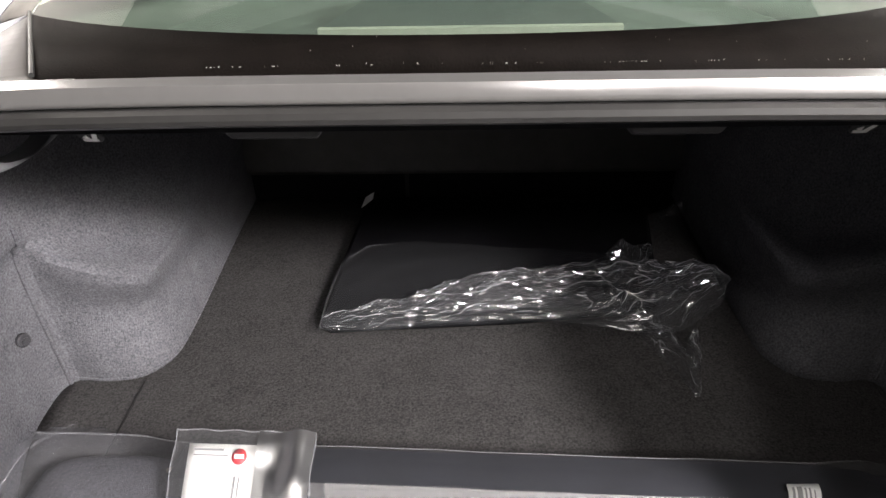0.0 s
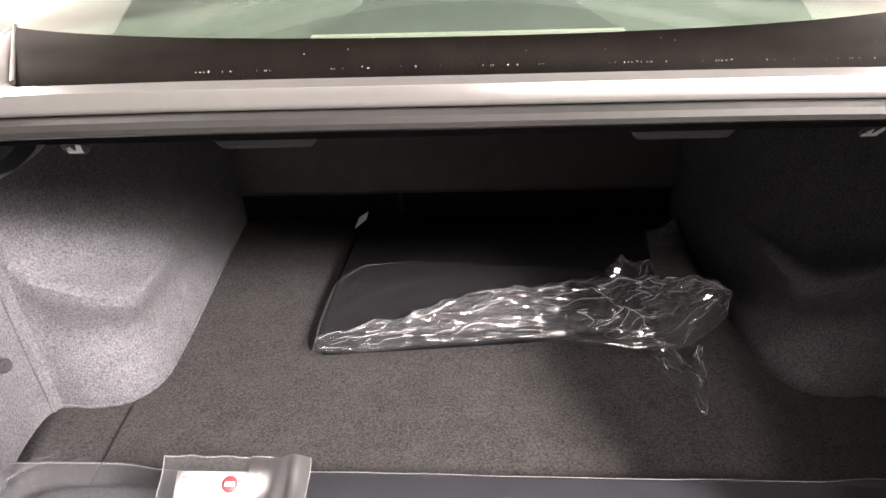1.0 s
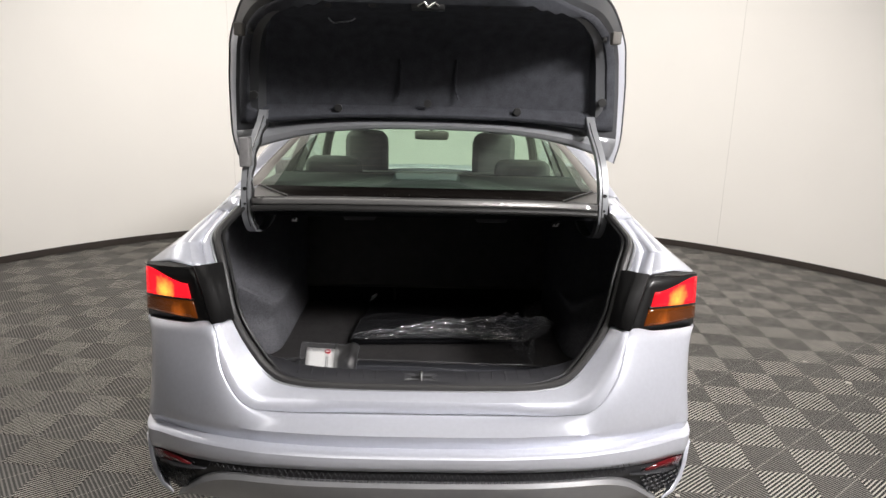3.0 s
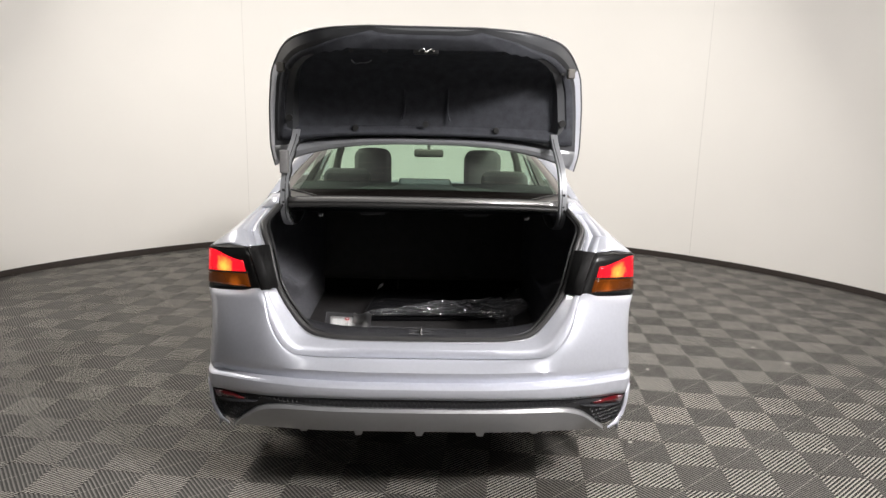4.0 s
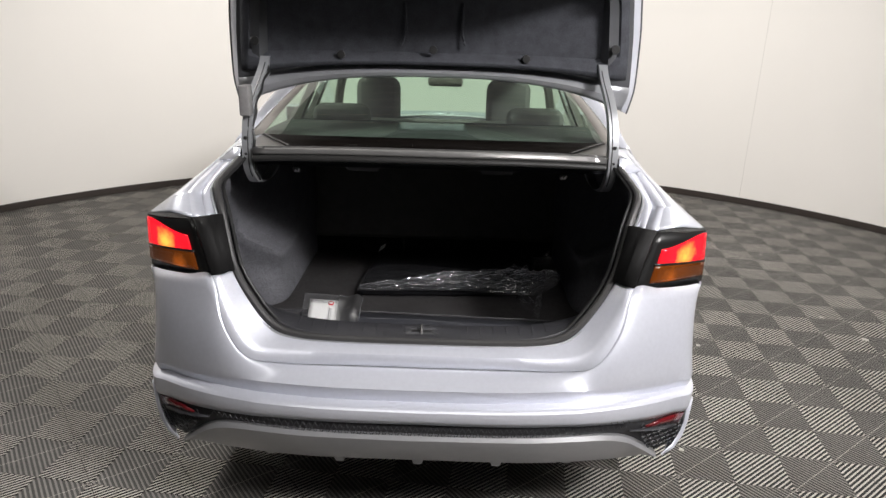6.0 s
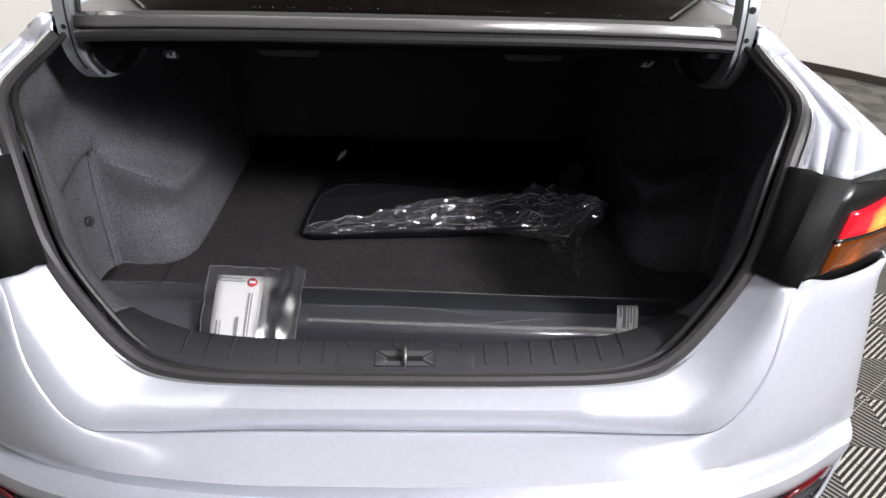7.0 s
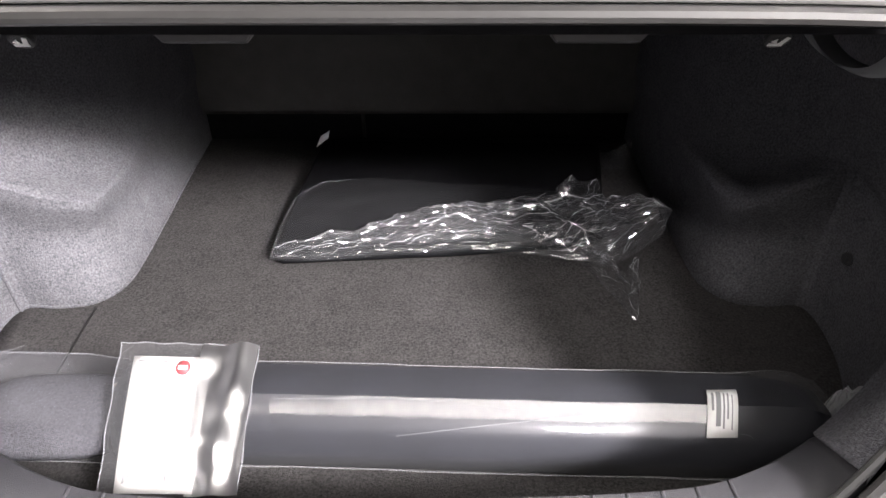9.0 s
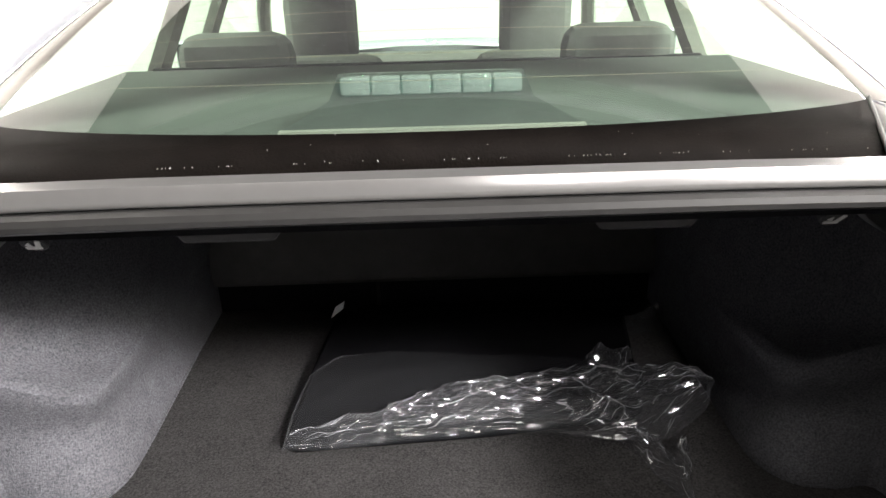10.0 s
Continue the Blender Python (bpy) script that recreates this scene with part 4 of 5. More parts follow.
part("pull_strap", tube(curve_points([Vector((-0.30, 0.525, 1.80)), Vector((-0.285, 0.515, 1.785)), Vector((-0.26, 0.51, 1.788)), Vector((-0.235, 0.515, 1.79)), Vector((-0.22, 0.525, 1.80))], 4), 0.004, squash=0.5), SATIN, lid, "black pull strap")
for x in (-0.625, 0.625):
    part("lid_stop", rounded_box((x * 1.02 - 0.016, 0.745, 1.758), (x * 1.02 + 0.016, 0.785, 1.800), 0.006), TRIM, lid, "grey rubber lid stop")
    part("lid_plug", disc((x * 0.955, 0.76, 1.778), (0, -0.5, -1), 0.009, 0.012), RUBBER, lid)
for x in (-0.10, 0.10):
    part("lining_crease", tube(curve_points([Vector((x * 1.02, 0.893, 1.70)), Vector((x, 0.902, 1.65)), Vector((x * 1.0, 0.902, 1.60)), Vector((x * 1.12, 0.896, 1.56))], 3), 0.005), LINER, lidfelt)

# rear glass, bowed forward at its corners, with a black border
def glass_point(u, v):
    """u across from -1 to 1, v from the foot to the roof."""
    f = abs(u)
    low = Vector((0.655 * u, 0.70 + 0.30 * f ** 2.2, 1.262 - 0.046 * f ** 2.2))
    top = Vector((0.50 * u, 1.46 + 0.10 * f ** 2.2, 1.505 - 0.05 * f ** 2.2))
    p = low.lerp(top, v)
    return p + Vector((0, 0, 0.03 * 4 * v * (1 - v) * 0.5))


part("rear_glass", loft([[glass_point(-1 + i / 16, j / 10) for i in range(33)] for j in range(11)]), GLASS, car, "green tinted rear window glass").visible_shadow = False
def glass_foot(u):
    """The lower edge of the black border, along the rail."""
    return Vector((0.478 * u, 0.673 + 0.014 * u * u, 1.2305 - 0.006 * u * u))


band = []
for i in range(33):
    u = -1 + i / 16
    band.append((glass_foot(u), glass_point(u, 0)))
part("glass_border", loft([[a for a, b in band], [0.5 * (a + b) + Vector((0, 0, 0.004)) for a, b in band], [b for a, b in band]]), BAND, car, "black border along the foot of the rear glass", thick=0.004)
for k in range(11):
    v = 0.13 + 0.078 * k
    part("heating_line", tube([glass_point(-0.93 + 1.86 * i / 24, v) + Vector((0, -0.001, -0.003)) for i in range(25)], 0.00022, sides=4), HEATER, car)
rng = random.Random(9)
bm = bmesh.new()
for k in range(70):
    u = rng.uniform(-0.6, 1.0)
    f = 0.7 * rng.random() ** 16
    c = glass_foot(u).lerp(glass_point(u, 0), f) + Vector((0, 0, 0.0085 + 0.004 * f * (1 - f) * 4))
    r_ = rng.uniform(0.0003, 0.0008) * (1.0 - 0.6 * f)
    prism([c + Vector((r_ * math.cos(a), r_ * 0.7 * math.sin(a), 0)) for a in (0.3 + rng.random(), 2.2, 4.1)], (0, 0, 0.0012), bm)
tagged(part("glass_dirt", bm, DIRT, car, "pale specks of dirt along the foot of the glass", smooth=False), kind="stuff")
for side in (1, -1):
    ins = [glass_point(side * 1.0, j / 10) for j in range(11)]
    out = [p + Vector((side * (0.065 - 0.02 * j / 10), -0.0 + 0.0 * j, -0.018)) for j, p in enumerate(ins)]
    part("glass_side_border", loft([ins, [0.5 * (a + b) + Vector((0, 0, 0.004)) for a, b in zip(ins, out)], out]), TRIM, car, "dark border beside the rear glass", thick=0.004)
    pil_out = [Vector((side * x, y, z)) for x, y, z in ((0.768, 0.98, 1.172), (0.755, 1.12, 1.225), (0.735, 1.25, 1.285), (0.70, 1.40, 1.35), (0.665, 1.55, 1.405), (0.62, 1.72, 1.45))]
    pil_in = [out[k] + Vector((0, 0, 0.004)) for k in (0, 2, 4, 6, 8, 10)]
    part("rear_pillar", loft([curve_points(pil_in, 3), curve_points([0.5 * (a + b) + Vector((side * 0.01, 0, 0.012)) for a, b in zip(pil_in, pil_out)], 3), curve_points(pil_out, 3)]), PAINT, car, thick=0.004)
    corner = Vector((side * 0.652, 0.998, 1.2145))
    edge_ = [glass_foot(side * 0.9), glass_foot(side * 1.0)] + [glass_foot(side * 1.0).lerp(corner, f) for f in (0.35, 0.7, 1.0)]
    part("border_rubber", tube([p + Vector((0, 0, 0.004)) for p in edge_[1:]], 0.003, sides=8), RUBBER, car)
    cowl_out = [Vector((side * x, y, z)) for x, y, z in ((0.50, 0.674, 1.2255), (0.66, 0.676, 1.214), (0.668, 0.80, 1.205), (0.67, 0.92, 1.205), (0.66, 1.0, 1.212))]
    part("glass_cowl", loft([curve_points(cowl_out, 4), curve_points(edge_, 4)]), COWL, car, "grey panel beside the foot of the rear glass", thick=0.003)
    lowpil = [Vector((side * x, y, z)) for x, y, z in ((0.695, 0.68, 1.196), (0.70, 0.80, 1.20), (0.704, 0.93, 1.203), (0.716, 0.985, 1.20))]
    part("cowl_corner", loft([[Vector((side * 0.66, 0.672, 1.22)), Vector((side * 0.668, 0.80, 1.205)), Vector((side * 0.67, 0.92, 1.205)), Vector((side * 0.66, 1.0, 1.214))], lowpil]), PAINT, car, thick=0.003)
    # side windows and roof edge
    belt = [Vector((side * x, y, z)) for x, y, z in ((0.765, 1.28, 1.165), (0.775, 1.7, 1.09), (0.79, 2.3, 1.02), (0.795, 2.9, 1.0), (0.795, 3.4, 0.99))]
    head = [Vector((side * x, y, z)) for x, y, z in ((0.66, 1.58, 1.415), (0.60, 1.9, 1.46), (0.585, 2.3, 1.475), (0.59, 2.6, 1.465), (0.64, 2.95, 1.40))]
    part("side_glass", loft([belt, [0.5 * (a + b) + Vector((side * 0.015, 0, 0)) for a, b in zip(belt, head)], head]), SIDEGLASS, car).visible_shadow = False
    for y0, lean in ((1.78, 0.10), (2.33, 0.06)):
        part("door_pillar", loft([[Vector((side * 0.785, y0, 1.05)), Vector((side * 0.60, y0 + lean, 1.47))], [Vector((side * 0.785, y0 + 0.10, 1.05)), Vector((side * 0.60, y0 + lean + 0.07, 1.47))]]), TRIM, car, smooth=False, thick=0.03)
    part("front_pillar", tube([Vector((side * 0.80, 3.45, 0.98)), Vector((side * 0.72, 3.15, 1.22)), Vector((side * 0.62, 2.85, 1.43))], 0.03), TRIM, car)
    mirror = part("door_mirror", rounded_box((side * 0.96 - 0.085, 2.86, 0.99), (side * 0.96 + 0.085, 2.96, 1.12), 0.03), PAINT, car, "silver door mirror")
    part("mirror_glass", box((side * 0.96 - 0.07, 2.856, 1.0), (side * 0.96 + 0.07, 2.859, 1.108)), STEEL, mirror, smooth=False)
ROOF = [[Vector((x * w, y + 0.05 * (abs(x)) ** 2, z - 0.05 * abs(x) ** 2.5)) for x in (-1, -0.75, -0.4, 0, 0.4, 0.75, 1)] for y, z, w in ((1.47, 1.508, 0.60), (1.8, 1.525, 0.60), (2.2, 1.53, 0.59), (2.55, 1.515, 0.58), (2.75, 1.49, 0.60))]
part("roof", loft(ROOF), PAINT, car, thick=0.004)
part("headliner", loft([[v + Vector((0, 0, -0.03)) for v in r] for r in ROOF]), HEADLINER, car, "pale cloth headliner", thick=0.004)
part("windscreen", loft([[Vector((x * 0.60, 2.78 + 0.05 * x * x, 1.475 - 0.05 * x * x)) for x in (-1, -0.5, 0, 0.5, 1)], [Vector((x * 0.78, 3.62 - 0.16 * x * x, 0.985)) for x in (-1, -0.5, 0, 0.5, 1)]]), SIDEGLASS, car).visible_shadow = False
part("bonnet", loft([[Vector((x * 0.80, y - 0.12 * x * x, z - 0.05 * x * x)) for x in (-1, -0.6, -0.2, 0.2, 0.6, 1)] for y, z in ((3.62, 0.985), (4.0, 0.95), (4.4, 0.90), (4.72, 0.80))]), PAINT, car, thick=0.004)

# cabin
part("parcel_shelf", loft([[Vector((0.70 * x, 0.76 + 0.24 * abs(x) ** 2.2, 1.205)) for x in (-1, -0.8, -0.5, 0, 0.5, 0.8, 1)], [Vector((0.70 * x, 1.60, 1.195)) for x in (-1, -0.8, -0.5, 0, 0.5, 0.8, 1)]]), SHELF, car, "dark cloth parcel shelf", thick=0.01)
stop = part("high_brake_lamp", loft([[Vector((x, 0.835, 1.232)) for x in (-0.19, -0.06, 0.06, 0.19)], [Vector((x, 0.868, 1.262)) for x in (-0.13, -0.05, 0.05, 0.13)], [Vector((x, 0.885, 1.293)) for x in (-0.118, -0.05, 0.05, 0.118)], [Vector((x, 1.02, 1.272)) for x in (-0.11, -0.05, 0.05, 0.11)], [Vector((x, 1.10, 1.206)) for x in (-0.13, -0.05, 0.05, 0.13)]]), SHELF, car, "high brake lamp on the parcel shelf", smooth=False, thick=0.004)
part("lamp_foot", box((-0.19, 0.826, 1.224), (0.19, 0.838, 1.234)), TRIM, stop, smooth=False)
for k in range(6):
    x = -0.096 + 0.0384 * k
    part("brake_lens", rounded_box((x - 0.0188, 0.866, 1.267), (x + 0.0188, 0.886, 1.290), 0.004), LED, stop, "clear ribbed lens cell")
part("rear_bench_back", rounded_box((-0.66, 1.62, 0.60), (0.66, 1.78, 1.175), 0.05), SEATCLOTH, car)
for x in (-0.47, 0.47):
    part("rear_headrest", rounded_box((x - 0.14, 1.66, 1.13), (x + 0.14, 1.78, 1.262), 0.05), SEATCLOTH, car, "charcoal rear headrest")
for x in (-0.395, 0.405):
    seat = part("front_seat", rounded_box((x - 0.25, 2.46, 0.50), (x + 0.25, 2.64, 1.09), 0.08), SEATCLOTH, car, "charcoal cloth front seat")
    part("headrest", rounded_box((x - 0.135, 2.56, 1.03), (x + 0.135, 2.70, 1.335), 0.068), SEATCLOTH, seat)
part("dashboard", rounded_box((-0.74, 3.15, 0.70), (0.74, 3.6, 0.965), 0.06), SEATCLOTH, car)
part("rear_view_mirror", rounded_box((-0.105, 2.93, 1.255), (0.125, 2.965, 1.315), 0.02), TRIM, car, "grey rear-view mirror")
part("mirror_stem", tube([Vector((0.01, 2.955, 1.31)), Vector((0.01, 2.93, 1.36)), Vector((0.01, 2.86, 1.43))], 0.012, sides=8), TRIM, car)
part("cabin_floor", box((-0.86, 1.7, 0.27), (0.86, 3.6, 0.33)), RUBBER, car, smooth=False)

for y, z in WHEELS:
    for side in (1, -1):
        wheel = part("wheel", disc((side * 0.69, y, z), (side, 0, 0), 0.225, 0.19, sides=32), SATIN, car, bevel=0.004)
        rr = []
        for dx, dr in ((-0.10, -0.05), (-0.105, 0.02), (-0.085, 0.052), (0.085, 0.052), (0.105, 0.02), (0.10, -0.05)):
            rr.append([Vector((side * 0.79 + dx, y + (0.278 + dr) * math.cos(a), z + (0.278 + dr) * math.sin(a))) for a in (2 * math.pi * k / 40 for k in range(41))])
        part("tyre", loft(rr), TYRE, wheel)
        for k in range(5):
            m = Matrix.Translation((side * 0.875, y, z)) @ Matrix.Rotation(2 * math.pi * k / 5, 4, "X")
            part("spoke", box((-0.012, -0.03, 0.0), (0.012, 0.03, 0.22), None, m), STEEL, wheel, smooth=False, bevel=0.004)
# ---- things in the boot ----
def ridge(x, y, scale, seed):
    v = Vector((x * scale, y * scale, seed))
    return 1 - abs(2 * noise.noise(v)) ** 0.7


mats = thing("floor_mats", (0.05, 1.3, 0.53), "folded black car mats half out of a crumpled clear plastic bag", "floor mat")
for k, (z0, inset) in enumerate(((0.529, 0.0), (0.548, 0.012))):
    outline = [(-0.315 + inset, 1.075 + inset), (-0.29 + inset, 1.06 + inset), (0.10, 1.085 + inset), (0.40, 1.12 + inset), (0.43 - inset, 1.15), (0.50 - inset, 1.56 - inset), (-0.24 + inset, 1.58 - inset), (-0.275 + inset, 1.55), (-0.30 + inset, 1.30)]
    part("car_mat", prism([(x, y, z0) for x, y in outline], (0, 0, 0.018)), BLACKMAT, mats, smooth=False, bevel=0.006)
part("care_tag", prism([(-0.275, 1.515, 0.572), (-0.245, 1.525, 0.592), (-0.240, 1.53, 0.612), (-0.262, 1.525, 0.600)], (0.002, 0.004, 0.0)), WHITE, mats, "small white sewn tag", smooth=False)


def crumpled(front, back, x0, x1, nx, ny, seed, base, puff, relief=1.0, along=1.0, swirl=0.5):
    """Film crushed into sharp folds that run mostly along x and turn more and more towards the end; each facet is flat."""
    rng = random.Random(int(seed))
    bm = bmesh.new()
    grid = []
    for i in range(nx + 1):
        u = i / nx
        x = x0 + (x1 - x0) * u
        a, b = front(x), back(x)
        col = []
        for j in range(ny + 1):
            v = j / ny
            y = a + (b - a) * v
            edge = min(1.0, 5 * v + 0.05, 5 * (1 - v) + 0.05, 10 * u + 0.1, 16 * (1 - u) + 0.25)
            turn = swirl * (0.4 + u) * noise.noise(Vector((x * 7, y * 9, seed + 40))) + 0.25
            c, s_ = math.cos(turn), math.sin(turn)
            px_, py_ = x - 0.1, y - 1.13
            wx = c * px_ + s_ * py_ + 0.012 * noise.noise(Vector((x * 20, y * 20, seed + 20)))
            wy = c * py_ - s_ * px_ + 0.012 * noise.noise(Vector((x * 20, y * 20, seed + 30)))
            h = puff(u, v) * (0.35 + 0.65 * math.sin(math.pi * v))
            h += relief * (0.9 + 0.3 * u) * (0.018 * ridge(wx * 0.20 / along, wy, 30, seed) + 0.010 * ridge(wx * 0.28 / along, wy, 66, seed + 3) + 0.0035 * ridge(wx * 0.5 / along, wy, 140, seed + 6))
            jx, jy, jz = rng.uniform(-1, 1), rng.uniform(-1, 1), rng.uniform(-1, 1)
            col.append(bm.verts.new((x + 0.45 * jx * (x1 - x0) / nx, y + edge * (0.4 * jy * (b - a) / ny + 0.014 * noise.noise(Vector((x * 16, y * 16, seed + 60)))), base(x) + 0.004 + edge * (h + 0.0013 * relief * jz))))
        grid.append(col)
    for i in range(nx):
        for j in range(ny):
            q = (grid[i][j], grid[i + 1][j], grid[i + 1][j + 1], grid[i][j + 1])
            if rng.random() < 0.5:
                bm.faces.new(q[:3])
                bm.faces.new((q[0], q[2], q[3]))
            else:
                bm.faces.new((q[0], q[1], q[3]))
                bm.faces.new(q[1:])
    return bm


def line(*pairs):
    """A smooth function through the given (x, value) pairs."""
    xs, ys = zip(*pairs)
    return lambda x: float(np.interp(x, xs, ys))


BAG_FRONT = line((-0.305, 1.028), (-0.20, 1.024), (-0.09, 1.040), (0.02, 1.047), (0.11, 1.058), (0.20, 1.05), (0.28, 1.028), (0.37, 1.010), (0.43, 1.018), (0.47, 1.040), (0.525, 1.072), (0.562, 1.135))
BAG_BACK = line((-0.305, 1.075), (-0.20, 1.105), (-0.10, 1.14), (-0.04, 1.185), (0.04, 1.212), (0.17, 1.222), (0.31, 1.243), (0.44, 1.244), (0.50, 1.232), (0.562, 1.142))
BAG_BASE = line((-0.305, 0.566), (0.38, 0.568), (0.46, 0.562), (0.562, 0.602))
bag_film = part("bag", crumpled(BAG_FRONT, BAG_BACK, -0.303, 0.560, 60, 56, 3, BAG_BASE, lambda u, v: 0.004 + 0.03 * step(0.25, 0.7, u) - 0.012 * step(0.85, 1, u), 0.95), BAG, mats, "crumpled clear plastic bag", smooth=False)
part("bag_fold", crumpled(lambda x: BAG_FRONT(x) + 0.03, lambda x: BAG_BACK(x) - 0.02, -0.12, 0.50, 40, 44, 57, lambda x: BAG_BASE(x) + 0.006, lambda u, v: 0.035 * step(0, 0.5, u) - 0.01 * u, 0.9, 1.6), BAG, mats, smooth=False)
# the part that still lies smooth over the mats
bm = bmesh.new()
SHEET_BACK = line((-0.303, 1.14), (-0.290, 1.27), (-0.235, 1.335), (-0.11, 1.36), (0.10, 1.33), (0.30, 1.30), (0.44, 1.26))
sheet_rows = []
for i in range(61):
    x = -0.303 + 0.743 * i / 60
    a, b = BAG_FRONT(x) - 0.006, SHEET_BACK(x)
    sheet_rows.append([Vector((x, a + (b - a) * j / 24, 0.5705 + 0.004 * noise.noise(Vector((x * 9, j * 0.35, 2))) + 0.003 * noise.noise(Vector((x * 30, j * 0.9, 8))))) for j in range(25)])
part("bag_sheet", loft(sheet_rows), SHEET, mats, "smooth clear film over the mats")
part("bag_hem", tube([r[-1] + Vector((0, 0, 0.001)) for r in sheet_rows[:12]], 0.0004, sides=5), HEM, mats)
part("bag_hem", tube([v + Vector((-0.001, 0, 0.001)) for v in sheet_rows[0]], 0.0005, sides=5), HEM, mats)
# drawn-out corner that hangs to the floor, the puffed mouth and loose ends behind it
CORNER_FRONT = line((0.365, 1.035), (0.395, 0.965), (0.418, 0.905), (0.428, 0.870), (0.440, 0.880), (0.468, 0.985))
CORNER_BACK = line((0.365, 1.07), (0.40, 1.055), (0.418, 1.03), (0.428, 0.99), (0.445, 1.03), (0.468, 1.05))
corner_film = part("bag_corner", crumpled(CORNER_FRONT, CORNER_BACK, 0.365, 0.470, 22, 34, 11, lambda x: 0.529, lambda u, v: 0.012 + 0.035 * v, 0.6, 0.5), BAG, mats, smooth=False)
neck = part("bag_neck", crumpled(lambda x: 1.275 - 0.03 * math.sin(math.pi * (x - 0.33) / 0.11) + 0.010 * math.sin(90 * x), lambda x: 1.280 + 0.045 * math.sin(math.pi * (x - 0.33) / 0.11) + 0.008 * math.sin(140 * x), 0.333, 0.437, 16, 12, 17, lambda x: 0.572, lambda u, v: 0.006, 1.0, 0.35, 1.4), BAG, mats, smooth=False)
tail = part("bag_tail", crumpled(lambda x: 1.40 + 0.06 * x, lambda x: 1.46 + 0.06 * x, 0.46, 0.56, 16, 12, 23, lambda x: 0.545, lambda u, v: 0.05 * u, 0.8), BAG, mats, smooth=False)

# sharp creases along the crests of the folds, whitened to paint in their glints
rng = random.Random(5)
bm = bmesh.new()


def crest(film_part, nx, ny, i, j, count, across, thin, reach=2):
    """A crease from the fold (i, j) on, keeping to the highest neighbour."""
    vs = film_part.data.vertices
    pts = []
    for q in range(count):
        if not (0 <= i <= nx and 0 <= j <= ny):
            break
        pts.append(vs[i * (ny + 1) + j].co + Vector((0, 0, 0.0006)))
        if across:
            j += 1
            near = [k for k in (i - 1, i, i + 1) if 0 <= k <= nx and j <= ny]
            i = max(near, key=lambda k: vs[k * (ny + 1) + j].co.z) if near else -1
        else:
            i += 1
            near = [k for k in range(j - reach, j + reach + 1) if 0 <= k <= ny and i <= nx]
            j = max(near, key=lambda k: vs[i * (ny + 1) + k].co.z - 0.002 * abs(k - j)) if near else -1
    if len(pts) > 1:
        tube(pts, [0.0001] + [thin] * (len(pts) - 2) + [0.0001], bm, 4)


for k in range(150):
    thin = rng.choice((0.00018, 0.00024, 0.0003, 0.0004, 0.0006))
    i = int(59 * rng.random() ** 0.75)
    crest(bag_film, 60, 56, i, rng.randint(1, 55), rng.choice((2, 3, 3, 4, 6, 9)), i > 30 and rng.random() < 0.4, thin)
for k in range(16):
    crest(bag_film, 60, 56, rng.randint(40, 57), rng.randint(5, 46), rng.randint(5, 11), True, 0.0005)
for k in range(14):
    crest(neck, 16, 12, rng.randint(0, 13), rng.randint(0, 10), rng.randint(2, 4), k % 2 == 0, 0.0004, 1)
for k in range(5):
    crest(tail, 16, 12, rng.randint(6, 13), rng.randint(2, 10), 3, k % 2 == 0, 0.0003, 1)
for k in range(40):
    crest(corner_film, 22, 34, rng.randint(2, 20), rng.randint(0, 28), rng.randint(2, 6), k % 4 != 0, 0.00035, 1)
tagged(part("glinting_crease", bm, GLINT_CREASE, mats, "whitish threads for the glints on creases in the clear film", smooth=False), kind="stuff")

# long panel in a clear sleeve along the sill
panel = thing("wrapped_panel", (0, 0.62, 0.53), "long dark grey moulded panel in a clear plastic sleeve", "package")


PANEL_FRONT = line((-0.75, 0.572), (-0.25, 0.553), (0.20, 0.533), (0.52, 0.520), (0.66, 0.528), (0.70, 0.56))
# cross-section: steep front, flat bevel towards the sill, gentle slope to the back edge
SECTION = ((0.0, 0.004), (0.004, 0.040), (0.010, 0.066), (0.018, 0.078), (0.037, 0.0905), (0.057, 0.1035), (0.075, 0.1025), (0.095, 0.099), (0.115, 0.095), (0.132, 0.090), (0.142, 0.078), (0.146, 0.050), (0.148, 0.010))


def panel_row(x, grow=0.0, deep=1.0, wave=0.0):
    end = 1 - 0.35 * step(0.58, 0.70, x)
    row = []
    for k, (dy, dz) in enumerate(SECTION):
        w = wave * noise.noise(Vector((x * 6, k * 0.45, 5)))
        row.append(Vector((x, PANEL_FRONT(x) + dy * deep * (1 + 2 * grow) - grow, 0.530 + (dz + grow) * end + w)))
    return row


part("panel_body", loft([panel_row(-0.455 + 1.10 * k / 44, 0.0, 1.0 - 0.2 * step(0.5, 0.66, -0.455 + 1.10 * k / 44), 0.0004) for k in range(45)]), GREYFILM, panel, "dark blue-grey moulded panel", thick=0.004)
felt_rows = []
for k in range(15):
    x = -0.690 + 0.228 * k / 14
    round_ = 1 - 0.22 * (abs(k - 7) / 7) ** 4
    felt_rows.append([Vector((x, 0.625 + (0.082 * math.cos(math.pi * (1 - i / 15))) * round_, 0.534 + 0.064 * math.sin(math.pi * (0.05 + 0.9 * i / 15)) ** 0.45 * round_)) for i in range(16)])
part("panel_end", loft(felt_rows), FELTEND, panel, "dark grey felt end", thick=0.006)
part("end_piping", tube([v + Vector((0.024, 0, 0.003)) for v in felt_rows[0][1:-1]], 0.004, sides=6), FELTEND, panel)
part("strap", tube([Vector((-0.478, 0.655, 0.602)), Vector((-0.455, 0.665, 0.604)), Vector((-0.425, 0.668, 0.603))], 0.004, squash=0.5), TRIM, panel)
sl = []
